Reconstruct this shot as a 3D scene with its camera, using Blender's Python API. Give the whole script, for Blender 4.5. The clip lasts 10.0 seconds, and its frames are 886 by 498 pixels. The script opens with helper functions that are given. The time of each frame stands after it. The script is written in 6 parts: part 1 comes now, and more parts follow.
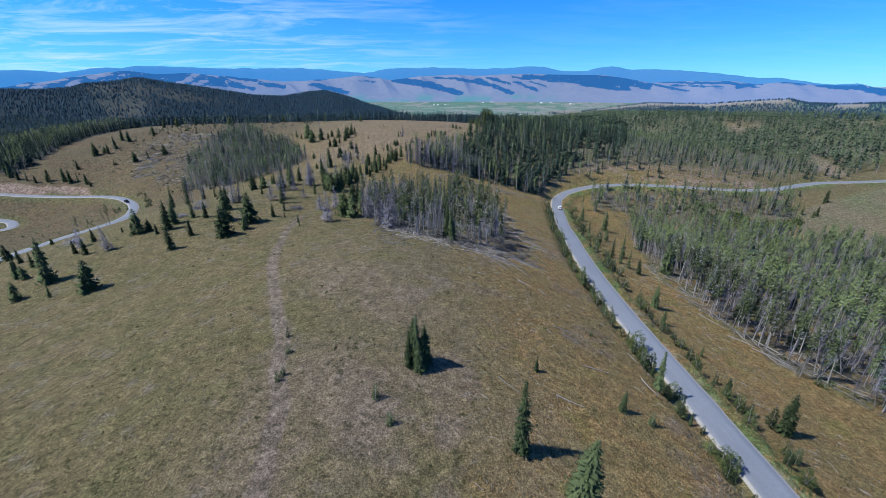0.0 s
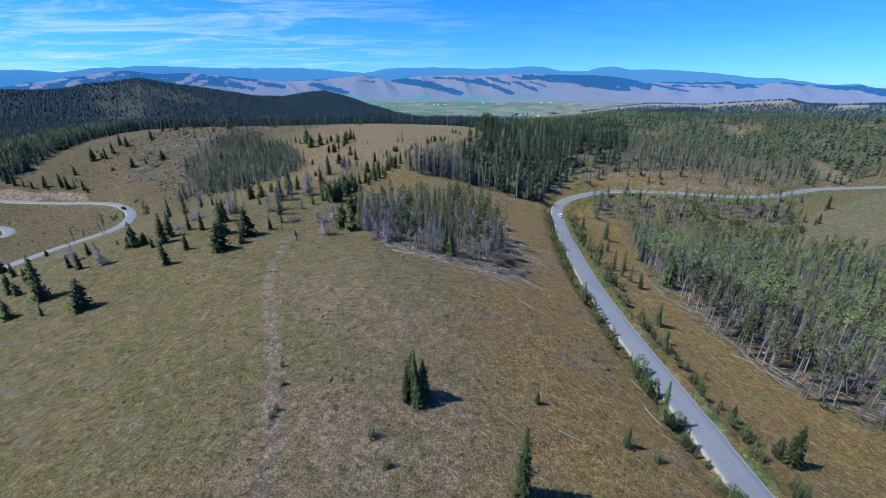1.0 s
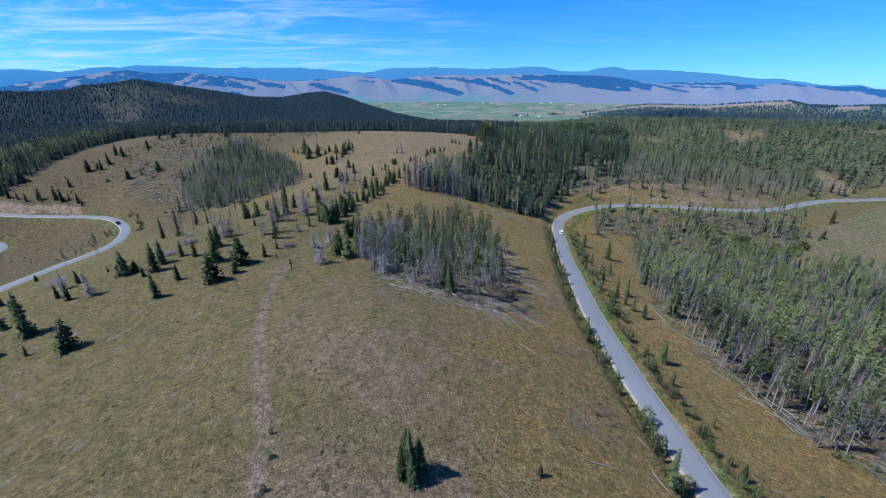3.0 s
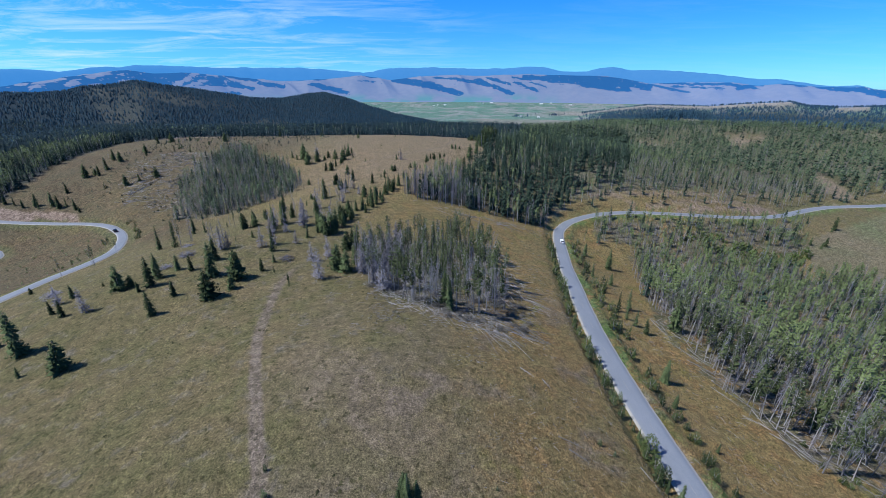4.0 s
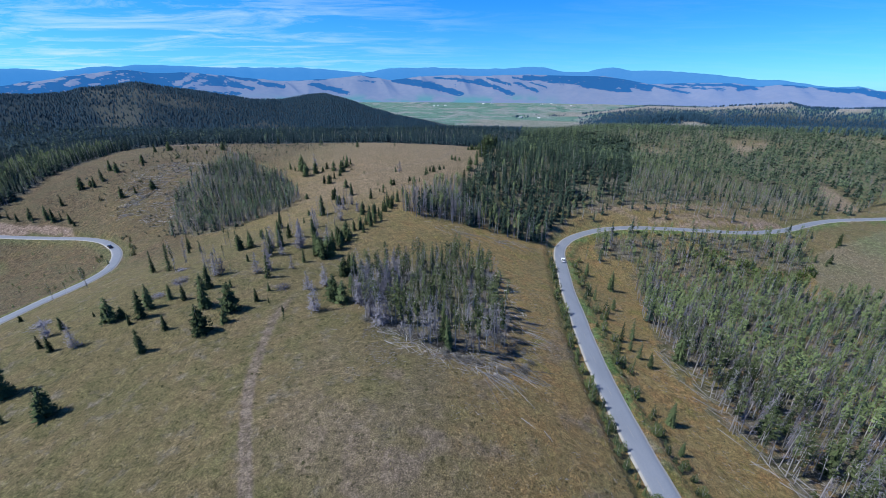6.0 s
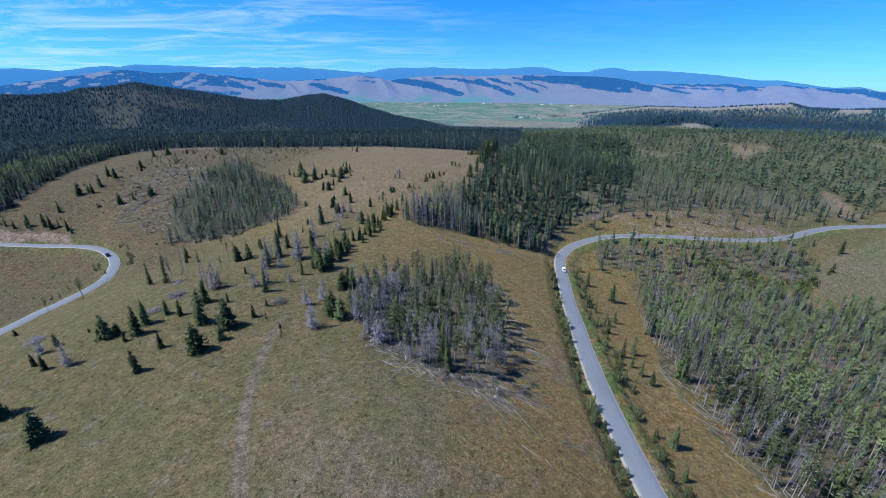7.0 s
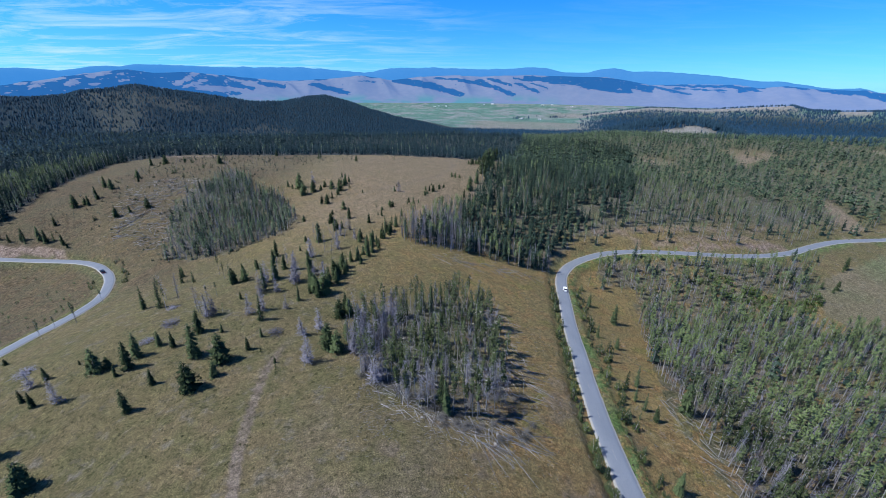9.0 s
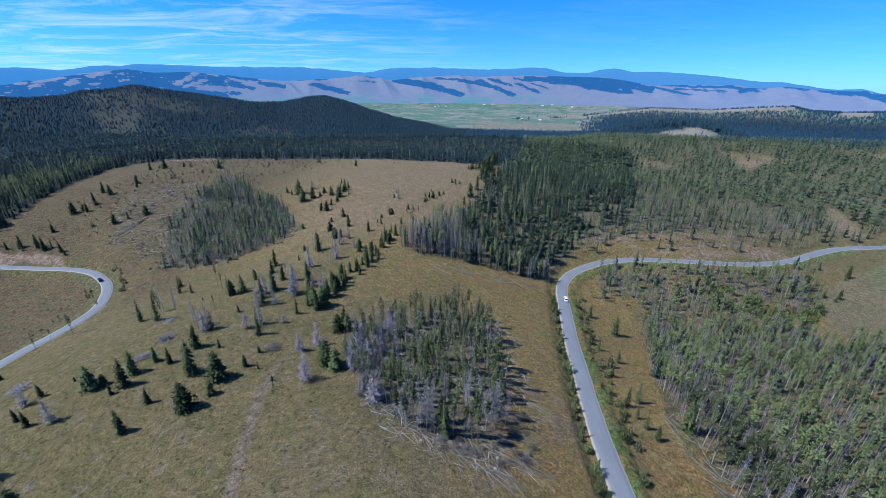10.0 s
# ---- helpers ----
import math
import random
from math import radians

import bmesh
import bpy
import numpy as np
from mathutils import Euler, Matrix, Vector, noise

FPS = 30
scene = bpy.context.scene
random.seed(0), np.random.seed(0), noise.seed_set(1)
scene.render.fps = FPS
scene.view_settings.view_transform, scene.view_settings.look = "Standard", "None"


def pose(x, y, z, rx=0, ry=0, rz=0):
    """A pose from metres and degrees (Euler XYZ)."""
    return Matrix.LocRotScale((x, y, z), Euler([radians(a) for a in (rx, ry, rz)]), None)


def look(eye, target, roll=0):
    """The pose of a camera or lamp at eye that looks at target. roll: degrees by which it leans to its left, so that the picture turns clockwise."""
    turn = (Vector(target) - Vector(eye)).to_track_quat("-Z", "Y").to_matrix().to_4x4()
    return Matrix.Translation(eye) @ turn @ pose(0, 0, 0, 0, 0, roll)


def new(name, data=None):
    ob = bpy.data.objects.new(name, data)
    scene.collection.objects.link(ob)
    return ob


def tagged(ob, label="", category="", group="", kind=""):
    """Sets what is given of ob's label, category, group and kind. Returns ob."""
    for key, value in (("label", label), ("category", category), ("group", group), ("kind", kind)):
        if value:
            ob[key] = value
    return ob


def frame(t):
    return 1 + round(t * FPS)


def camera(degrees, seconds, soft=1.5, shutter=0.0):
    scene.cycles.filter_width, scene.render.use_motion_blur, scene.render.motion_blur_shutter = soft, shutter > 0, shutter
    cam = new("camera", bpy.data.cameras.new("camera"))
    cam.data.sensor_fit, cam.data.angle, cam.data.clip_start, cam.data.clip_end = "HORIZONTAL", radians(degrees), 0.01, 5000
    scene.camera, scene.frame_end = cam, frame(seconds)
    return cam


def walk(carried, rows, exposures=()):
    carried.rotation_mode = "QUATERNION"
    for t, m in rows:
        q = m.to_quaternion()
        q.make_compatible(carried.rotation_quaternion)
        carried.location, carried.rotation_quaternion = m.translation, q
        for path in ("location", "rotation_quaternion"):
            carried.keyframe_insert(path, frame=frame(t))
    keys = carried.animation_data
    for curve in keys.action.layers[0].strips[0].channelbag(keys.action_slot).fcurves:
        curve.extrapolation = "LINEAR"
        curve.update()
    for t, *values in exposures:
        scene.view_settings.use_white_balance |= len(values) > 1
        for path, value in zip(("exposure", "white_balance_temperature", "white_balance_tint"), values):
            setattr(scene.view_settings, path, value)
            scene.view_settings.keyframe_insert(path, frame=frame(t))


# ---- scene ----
cam = camera(96.0, 10.0, soft=0.35)
PATH = [
    (0, (-0.063, 0.040, 34.889), (-0.120, 92.634, -2.878), -0.040),
    (0.5, (0.011, 1.477, 36.428), (-0.026, 94.058, -1.372), -0.019),
    (1, (0.082, 2.919, 37.991), (0.062, 95.487, 0.159), 0.003),
    (1.5, (0.151, 4.366, 39.576), (0.147, 96.920, 1.713), 0.026),
    (2, (0.217, 5.816, 41.182), (0.227, 98.358, 3.287), 0.049),
    (2.5, (0.281, 7.269, 42.806), (0.304, 99.798, 4.881), 0.073),
    (3, (0.343, 8.724, 44.448), (0.376, 101.241, 6.492), 0.098),
    (3.5, (0.403, 10.180, 46.105), (0.445, 102.684, 8.119), 0.123),
    (4, (0.461, 11.636, 47.776), (0.511, 104.128, 9.760), 0.148),
    (4.5, (0.518, 13.090, 49.459), (0.573, 105.571, 11.415), 0.175),
    (5, (0.574, 14.543, 51.153), (0.633, 107.012, 13.079), 0.202),
    (5.5, (0.629, 15.993, 52.855), (0.690, 108.450, 14.754), 0.230),
    (6, (0.682, 17.439, 54.565), (0.744, 109.884, 16.436), 0.258),
    (6.5, (0.735, 18.880, 56.280), (0.796, 111.314, 18.123), 0.287),
    (7, (0.788, 20.316, 57.999), (0.846, 112.739, 19.815), 0.316),
    (7.5, (0.840, 21.744, 59.720), (0.893, 114.157, 21.510), 0.346),
    (8, (0.893, 23.166, 61.441), (0.939, 115.567, 23.206), 0.377),
    (8.5, (0.945, 24.578, 63.162), (0.983, 116.969, 24.900), 0.408),
    (9, (0.998, 25.981, 64.879), (1.026, 118.362, 26.593), 0.440),
    (9.5, (1.051, 27.374, 66.592), (1.068, 119.744, 28.281), 0.473),
    (10, (1.105, 28.755, 68.299), (1.108, 121.115, 29.964), 0.506),
]
walk(cam, [(t, look(eye, target, roll)) for t, eye, target, roll in PATH], [(0, 0.5, 6340, 10), (4, 0.49, 6270, 10), (10, 0.49, 6130, 10)])

# ---- sky, sun and exposure ----
SUN_UP, SUN_FROM = 54.0, (-1.0, -0.16)


def make_sky():
    world = bpy.data.worlds.new("sky")
    scene.world = world
    world.use_nodes = True
    nodes, links = world.node_tree.nodes, world.node_tree.links
    nodes.clear()
    out = nodes.new("ShaderNodeOutputWorld")
    back = nodes.new("ShaderNodeBackground")
    sky = nodes.new("ShaderNodeTexSky")
    sky.sky_type = "NISHITA"
    sky.sun_disc = False
    sky.sun_elevation = radians(SUN_UP)
    sky.sun_rotation = math.atan2(SUN_FROM[0], SUN_FROM[1])
    sky.altitude = 1900
    sky.air_density, sky.dust_density, sky.ozone_density = 1.0, 0.2, 3.0
    tint = nodes.new("ShaderNodeMix")
    tint.data_type, tint.blend_type = "RGBA", "MULTIPLY"
    tint.inputs[0].default_value = 1.0
    links.new(sky.outputs[0], tint.inputs[6])
    # thin cirrus, drawn out along one wind direction
    coord = nodes.new("ShaderNodeTexCoord")
    split = nodes.new("ShaderNodeSeparateXYZ")
    links.new(coord.outputs["Generated"], split.inputs[0])

    def sums(kind, a, b):
        n = nodes.new("ShaderNodeMath")
        n.operation = kind
        for k, v in enumerate((a, b)):
            if isinstance(v, (int, float)):
                n.inputs[k].default_value = v
            else:
                links.new(v, n.inputs[k])
        return n.outputs[0]

    depth = nodes.new("ShaderNodeValToRGB")
    depth.color_ramp.elements[0].position, depth.color_ramp.elements[1].position = 0.0, 0.22
    depth.color_ramp.elements[0].color, depth.color_ramp.elements[1].color = (0.31, 0.76, 1.16, 1), (0.11, 0.76, 1.52, 1)
    links.new(split.outputs[2], depth.inputs[0])
    links.new(depth.outputs[0], tint.inputs[7])
    lift = sums("ADD", sums("MAXIMUM", split.outputs[2], 0.0), 0.06)
    flat = nodes.new("ShaderNodeCombineXYZ")
    links.new(sums("DIVIDE", split.outputs[0], lift), flat.inputs[0])
    links.new(sums("DIVIDE", split.outputs[1], lift), flat.inputs[1])
    mapping = nodes.new("ShaderNodeMapping")
    mapping.inputs["Rotation"].default_value = (0, 0, radians(8))
    mapping.inputs["Scale"].default_value = (0.55, 1.15, 1)
    mapping.inputs["Location"].default_value = (0.35, 0.1, 0)
    links.new(flat.outputs[0], mapping.inputs[0])
    wisps = nodes.new("ShaderNodeTexNoise")
    wisps.inputs["Scale"].default_value = 1.1
    wisps.inputs["Detail"].default_value = 7
    wisps.inputs["Roughness"].default_value = 0.68
    wisps.inputs["Distortion"].default_value = 0.6
    links.new(mapping.outputs[0], wisps.inputs["Vector"])
    ramp = nodes.new("ShaderNodeValToRGB")
    ramp.color_ramp.elements[0].position, ramp.color_ramp.elements[1].position = 0.46, 0.80
    links.new(wisps.outputs["Fac"], ramp.inputs[0])
    side = nodes.new("ShaderNodeMapRange")
    side.inputs[1].default_value, side.inputs[2].default_value = 0.12, -0.5
    side.inputs[3].default_value, side.inputs[4].default_value = 0.08, 1.0
    links.new(split.outputs[0], side.inputs[0])
    amount = sums("MULTIPLY", sums("MULTIPLY", ramp.outputs[0], side.outputs[0]), 0.97)
    cloud = nodes.new("ShaderNodeMix")
    cloud.data_type = "RGBA"
    cloud.inputs[7].default_value = (5.6, 7.2, 8.4, 1)
    links.new(amount, cloud.inputs[0])
    links.new(tint.outputs[2], cloud.inputs[6])
    links.new(cloud.outputs[2], back.inputs[0])
    back.inputs[1].default_value = 0.091
    links.new(back.outputs[0], out.inputs[0])


make_sky()
sun = new("sun", bpy.data.lights.new("sun", "SUN"))
sun.data.energy, sun.data.angle, sun.data.color = 5.0, radians(0.53), (0.985, 0.968, 0.90)
flat_sun = Vector((SUN_FROM[0], SUN_FROM[1], 0)).normalized() * math.cos(radians(SUN_UP))
sun.matrix_world = look((flat_sun.x * 300, flat_sun.y * 300, 300 * math.sin(radians(SUN_UP)) + 60), (0, 0, 60))

# ---- the lie of the land ----
def ease(x, a, b):
    """0 below a, 1 above b, smooth between."""
    s = np.clip((np.asarray(x, float) - a) / (b - a), 0, 1)
    return s * s * (3 - 2 * s)


def lattice(ix, iy, seed):
    n = np.sin(ix * 127.1 + iy * 311.7 + seed * 74.7) * 43758.5453
    return n - np.floor(n)


def grain(x, y, size, seed=0, octaves=3):
    """Smooth value noise from -1 to 1, with features of that size in metres."""
    total, gain, norm = 0.0, 1.0, 0.0
    for k in range(octaves):
        u, v = np.asarray(x, float) / size * 2 ** k, np.asarray(y, float) / size * 2 ** k
        iu, iv = np.floor(u), np.floor(v)
        fu, fv = u - iu, v - iv
        fu, fv = fu * fu * (3 - 2 * fu), fv * fv * (3 - 2 * fv)
        a, b = lattice(iu, iv, seed + k), lattice(iu + 1, iv, seed + k)
        c, d = lattice(iu, iv + 1, seed + k), lattice(iu + 1, iv + 1, seed + k)
        total = total + gain * ((a + (b - a) * fu) * (1 - fv) + (c + (d - c) * fu) * fv - 0.5) * 2
        norm += gain
        gain *= 0.5
    return total / norm


# Swells and hollows of the near ridge, row by row: y, radius, then x and height of each
SWELLS = [
    (-60, 70, [(-90, 2.8), (0, 20.0), (90, -10.9)]),
    (25, 42, [(-110, 1.1), (-50, 5.5), (0, 5.8), (45, 2.0), (100, 0.1)]),
    (75, 32, [(-95, -0.2), (-45, 2.3), (0, 11.7), (32, -1.6), (64, -2.1), (140, -4.0)]),
    (125, 42, [(-160, 1.2), (-85, 14.9), (-30, 1.4), (20, 5.3), (70, 5.5), (130, -2.4)]),
    (185, 48, [(-220, -15.4), (-145, -2.8), (-80, -5.3), (-25, 14.6), (35, -6.9), (95, -13.3), (190, -10.3)]),
    (250, 62, [(-230, 7.8), (-120, 4.1), (-40, 1.8), (40, 9.2), (130, 11.1), (260, -5.2)]),
    (350, 95, [(-280, 12.0), (-120, 13.6), (0, 17.3), (130, 4.9), (320, 6.3)]),
    (520, 150, [(-300, 13.4), (-60, -0.6), (200, 2.2), (460, 2.6)]),
    (720, 180, [(80, 11.3), (420, -10.5)]),
]
# Crest lines of the far hills: bearing in degrees (0 straight ahead, to the right plus) and height in metres
FOREST_CREST = [(-48.2, 20), (-46.1, 26), (-43.8, 24), (-41.2, 30), (-40.1, 39), (-37.5, 45), (-35.5, 55), (-33, 43), (-29.8, 31), (-27, 19), (-23.9, 5), (-20.7, -1), (-17.9, 11), (-15.5, 16), (-13, -3), (-10.2, -34), (-6.5, -68), (-2.7, -92), (1.2, -124), (5.2, -157), (9.1, -205)]
TAN_CREST = [(-47.7, 6), (-43.9, 54), (-41.8, 83), (-39.5, 117), (-35.9, 155), (-33.7, 132), (-30, 142), (-26.6, 117), (-23.6, 91), (-20.4, 78), (-16.3, 90), (-10.6, 133), (-7, 93), (-3.3, 126), (1.1, 143), (4.9, 133), (11, 149), (15.6, 138), (20.4, 132), (23, 102), (25.6, 64), (28.5, 74), (34, 74), (36.1, 48), (38.4, 66), (41.1, 42), (43.2, 39), (45.9, 14), (47.8, 5)]
BLUE_CREST = [(-47.2, 155), (-45.4, 159), (-41.4, 143), (-40.2, 166), (-38.6, 187), (-36.6, 178), (-34.6, 201), (-30.9, 218), (-28.7, 208), (-26.4, 212), (-23.4, 201), (-20.2, 216), (-16.2, 204), (-12, 186), (-9.2, 177), (-7, 212), (-1.8, 232), (1.1, 216), (5.6, 210), (10.6, 238), (15.6, 191), (18.3, 201), (21.2, 221), (23.4, 203), (25.9, 190), (31.1, 151), (33.9, 115), (36.9, 104), (38.8, 81), (40.7, 54), (42.4, 50), (43.9, 64), (45.9, 23), (47.8, 5)]
SPUR_CREST = [(13.4, -179), (16.2, -157), (19, -118), (22.2, -90), (26, -63), (31.9, -64), (36, -43), (39.3, -30), (40.8, -50), (42.9, -52), (46.3, -43), (48.1, -39)]
KNOLL_CREST = [(-90, -120), (14.5, -120), (20.6, -84), (23.2, -63), (26.3, -45), (29.3, -36), (31.3, -34), (32.9, -46), (34.5, -60), (36.2, -70), (38.2, -120), (90, -120)]
# The lie of the low country: distance and height
LOWLAND = [(0, -22), (700, -25), (850, -42), (1000, -64), (1400, -96), (2000, -126), (2600, -136), (3300, -112), (3900, -74), (4200, -60), (9000, -60)]


def crest(table, bearing):
    return np.interp(bearing, [b for b, _ in table], [h for _, h in table])


def land(x, y):
    """The height of the bare land."""
    x, y = np.asarray(x, float), np.asarray(y, float)
    near = np.full(np.broadcast(x, y).shape, 0.0)
    for row_y, radius, swells in SWELLS:
        for row_x, height in swells:
            near = near + height * np.exp(-((x - row_x) ** 2 + (y - row_y) ** 2) / (2 * radius ** 2))
    r, bearing = np.hypot(x, y - 15), np.degrees(np.arctan2(x, y - 15))
    z = near + np.interp(r, [d for d, _ in LOWLAND], [h for _, h in LOWLAND])
    ahead = ease(np.abs(bearing), 100, 75)
    wobble = grain(x, y, 260, 5)
    # forested hills to the left
    top = crest(FOREST_CREST, bearing)
    reach = np.interp(bearing, [-60, -24, -17, 10], [1420, 1470, 1800, 1750])
    rise = ease(r, 560, reach) ** 1.15 * ease(r, reach + 750, reach + 20)
    z = z + np.maximum(top - z, 0) * rise * ahead
    z = z + 10 * wobble * ease(r, 650, 1000) * ease(r, reach - 60, reach - 400) * ease(bearing, 2, -6)
    # the long wooded swell of the plateau to the right
    brow = np.interp(bearing, [18, 26, 35, 45, 60], [600, 640, 690, 775, 800])
    z = z + np.maximum(-5.5 - z, 0) * ease(r, 380, brow) * ease(r, brow + 330, brow + 20) * ease(bearing, 11, 22) * ahead
    # a wooded knoll and a long spur to the right
    top = crest(KNOLL_CREST, bearing)
    z = np.maximum(z, z + (top - z) * np.exp(-((r - 1450) / 170) ** 2) * (top > -119))
    top = crest(SPUR_CREST, bearing)
    z = z + np.maximum(top - z, 0) * np.exp(-((r - 2900) / np.where(r < 2900, 230, 300)) ** 2) * ease(bearing, 11, 14) * ahead
    # bare hills beyond the valley, and the blue ranges behind them
    top = crest(TAN_CREST, bearing)
    skew = bearing + (r - 4000) * 0.0035
    folds = 1 - 2 * np.abs(grain(skew, r * 0.004, 4.6, 11, 3))
    up = ease(r, 3650, 4400) ** 1.3
    z = z + np.maximum(top - z, 0) * up * ease(r, 4640, 4480) * ahead
    z = z + (54 * folds - 20) * ease(r, 3800, 4100) * ease(r, 4400, 4180) * ahead
    top = crest(BLUE_CREST, bearing) + 20 * grain(bearing, r * 0.0005, 2.6, 21, 4)
    z = z + np.maximum(top - z, 0) * ease(r, 4560, 4850) * ahead
    z = z + grain(x, y, 14, 2) * 0.22 * ease(r, 10, 40) * ease(r, 900, 500)
    return z

RIGHT_ROAD = [(40.5, -160), (40.5, -60), (40.4, 0), (40, 33), (39.8, 49), (39.3, 64), (39.1, 74), (39.2, 84), (39.8, 97), (41.5, 112), (44, 128), (47.5, 149), (51.5, 169), (55.2, 189), (59.5, 198.5),
              (67, 206.5), (81, 214.5), (94.6, 218.3), (109, 219.8), (124.5, 220.4), (141.7, 221.3), (158.5, 222.8), (178, 227.3), (198, 234.3), (218.4, 244.6), (235, 251.8), (251, 256.1), (277, 258.5), (340, 262), (430, 276)]
LEFT_ROAD = [(-160, 40), (-150, 90), (-145, 120), (-143.5, 133), (-143, 143), (-142, 153), (-142, 163), (-144, 174), (-150, 186), (-156, 194), (-164, 201), (-173, 206.5), (-186, 210.5), (-202, 212.5), (-228, 214), (-300, 214), (-380, 200)]
LOWER_BEND = [(-330, 172), (-260, 178), (-222, 179.5), (-214, 181.5), (-211.5, 184.5), (-214.5, 188.5), (-223, 192), (-260, 194), (-320, 192)]
TRAIL = [(-15, -40), (-16, 5), (-17, 25), (-18, 30), (-19, 36), (-21, 41), (-22.3, 46), (-26, 54), (-32, 67), (-37, 79), (-40, 91), (-42, 103), (-42, 113), (-38, 128)]
DIRT_TRACKS = [[(115.5, 226.3), (134, 231.8), (153.4, 236.9), (174.3, 242.7), (187.9, 241.8), (196.9, 239.7)], [(186, 252), (196, 258.8), (218.7, 268.7), (241.3, 277.7)], [(97.4, 234.1), (103.7, 228.8), (107.4, 226.1)]]
FAR_TRACK = [(-47, 256), (-30, 268), (-10, 282), (2, 300), (8, 330), (2, 360)]


def smooth_line(points, step):
    """A Catmull-Rom curve through plan points, as evenly spaced samples."""
    p = np.array(points, float)
    p = np.vstack([2 * p[0] - p[1], p, 2 * p[-1] - p[-2]])
    run = []
    for a, b, c, d in zip(p[:-3], p[1:-2], p[2:-1], p[3:]):
        for u in np.linspace(0, 1, 24, endpoint=False):
            run.append(0.5 * (2 * b + (c - a) * u + (2 * a - 5 * b + 4 * c - d) * u * u + (3 * b - a - 3 * c + d) * u ** 3))
    run = np.array(run + [p[-2]])
    far = np.r_[0, np.cumsum(np.hypot(*np.diff(run, axis=0).T))]
    at = np.arange(0, far[-1], step)
    return np.c_[np.interp(at, far, run[:, 0]), np.interp(at, far, run[:, 1])]


def graded(line, window):
    z = land(line[:, 0], line[:, 1])
    pad = np.r_[np.full(window, z[0]), z, np.full(window, z[-1])]
    kernel = np.hanning(2 * window + 1)
    return np.convolve(pad, kernel / kernel.sum(), "valid")


ROADS = []
for points, half in ((RIGHT_ROAD, 2.45), (LEFT_ROAD, 2.0), (LOWER_BEND, 2.0)):
    line = smooth_line(points, 1.5)
    ROADS.append((line, graded(line, 16), half))
TRAIL_LINE, TRACK_LINE = smooth_line(TRAIL, 1.0), smooth_line(FAR_TRACK, 2.0)


def nearest(x, y, line):
    """The distance to a line, and the index of its nearest sample, for arrays of places."""
    x, y = np.ravel(x), np.ravel(y)
    best, index = np.full(x.shape, 1e9), np.zeros(x.shape, int)
    low, high = line.min(0) - 40, line.max(0) + 40
    inside = np.nonzero((x > low[0]) & (x < high[0]) & (y > low[1]) & (y < high[1]))[0]
    for part_of in np.array_split(inside, max(1, len(inside) // 20000)):
        d = (x[part_of, None] - line[:, 0]) ** 2 + (y[part_of, None] - line[:, 1]) ** 2
        index[part_of] = d.argmin(1)
        best[part_of] = np.sqrt(d.min(1))
    return best, index


def ground_height(x, y):
    """The land with the road beds cut into it."""
    x, y = np.ravel(np.asarray(x, float)), np.ravel(np.asarray(y, float))
    z = land(x, y)
    for line, grade, half in ROADS:
        d, i = nearest(x, y, line)
        bed = grade[i] - 0.16
        z = z + (bed - z) * ease(d, half + 5, half + 1.2)
    return z


def off_roads(x, y, gap):
    keep = np.ones(np.shape(np.ravel(x)), bool)
    for line, _, half in ROADS:
        keep &= nearest(x, y, line)[0] > half + gap
    return keep


def in_polygon(x, y, corners):
    inside = np.zeros(np.shape(x), bool)
    for (x0, y0), (x1, y1) in zip(corners, corners[1:] + corners[:1]):
        if y0 != y1:
            inside ^= ((y0 > y) != (y1 > y)) & (x < (x1 - x0) * (y - y0) / (y1 - y0) + x0)
    return inside


GROVE = [(-25, 117), (-19, 112), (-18, 102), (-9, 93), (0, 90), (9, 91), (16, 98), (18, 109), (18, 125), (17, 139), (13, 149), (1, 148), (-13, 139), (-22, 131)]
LEFT_STAND = [(-137, 204), (-151, 234), (-160, 276), (-150, 302), (-128, 288), (-120, 271), (-102, 266), (-90, 252), (-77, 227), (-79, 215), (-100, 201), (-117, 197)]
DARK_FOREST = [(-6, 200), (-2, 192), (14, 193), (34, 196), (49, 193), (54, 199), (62, 213), (70, 226), (93, 238), (108, 245), (130, 290), (227, 517), (145, 640), (112, 600), (62, 391), (40, 310), (30, 292), (21, 262), (12, 240), (3, 217)]
RIGHT_STAND = [(92, 192), (83, 162), (70, 130), (66.5, 116), (64.5, 102), (65, 93), (67, 83), (70, 74), (75, 65), (82, 54), (96, 40), (215, 50), (185, 140), (178, 168), (160, 166), (166, 186), (190, 202), (193, 221), (125, 214), (94, 212), (78, 207), (76, 193)]
BACKWOODS = [(-252, 232), (-258, 280), (-262, 312), (-272, 375), (-236, 408), (-150, 394), (-60, 384), (25, 380), (60, 393), (112, 610), (145, 650), (120, 780), (-800, 780), (-800, 300)]
RIGHT_FIELD = [(186, 203), (210, 217), (266, 243), (420, 300), (420, 130), (200, 132), (180, 166), (174, 181)]
PLATEAU_CLEARINGS = [[(332, 528), (352, 530), (382, 518), (400, 474), (372, 478), (336, 452), (306, 432), (316, 462), (330, 487)], [(224, 486), (236, 478), (250, 450), (236, 446), (218, 454)], [(515, 520), (540, 520), (520, 480), (495, 480)], [(500, 588), (515, 570), (508, 560), (494, 575)]]
ROADSIDE_GLADE = [(97, 236), (140, 246), (185, 262), (255, 284), (276, 275), (235, 254), (198, 240), (129, 228), (97, 224), (80, 219), (72, 222)]


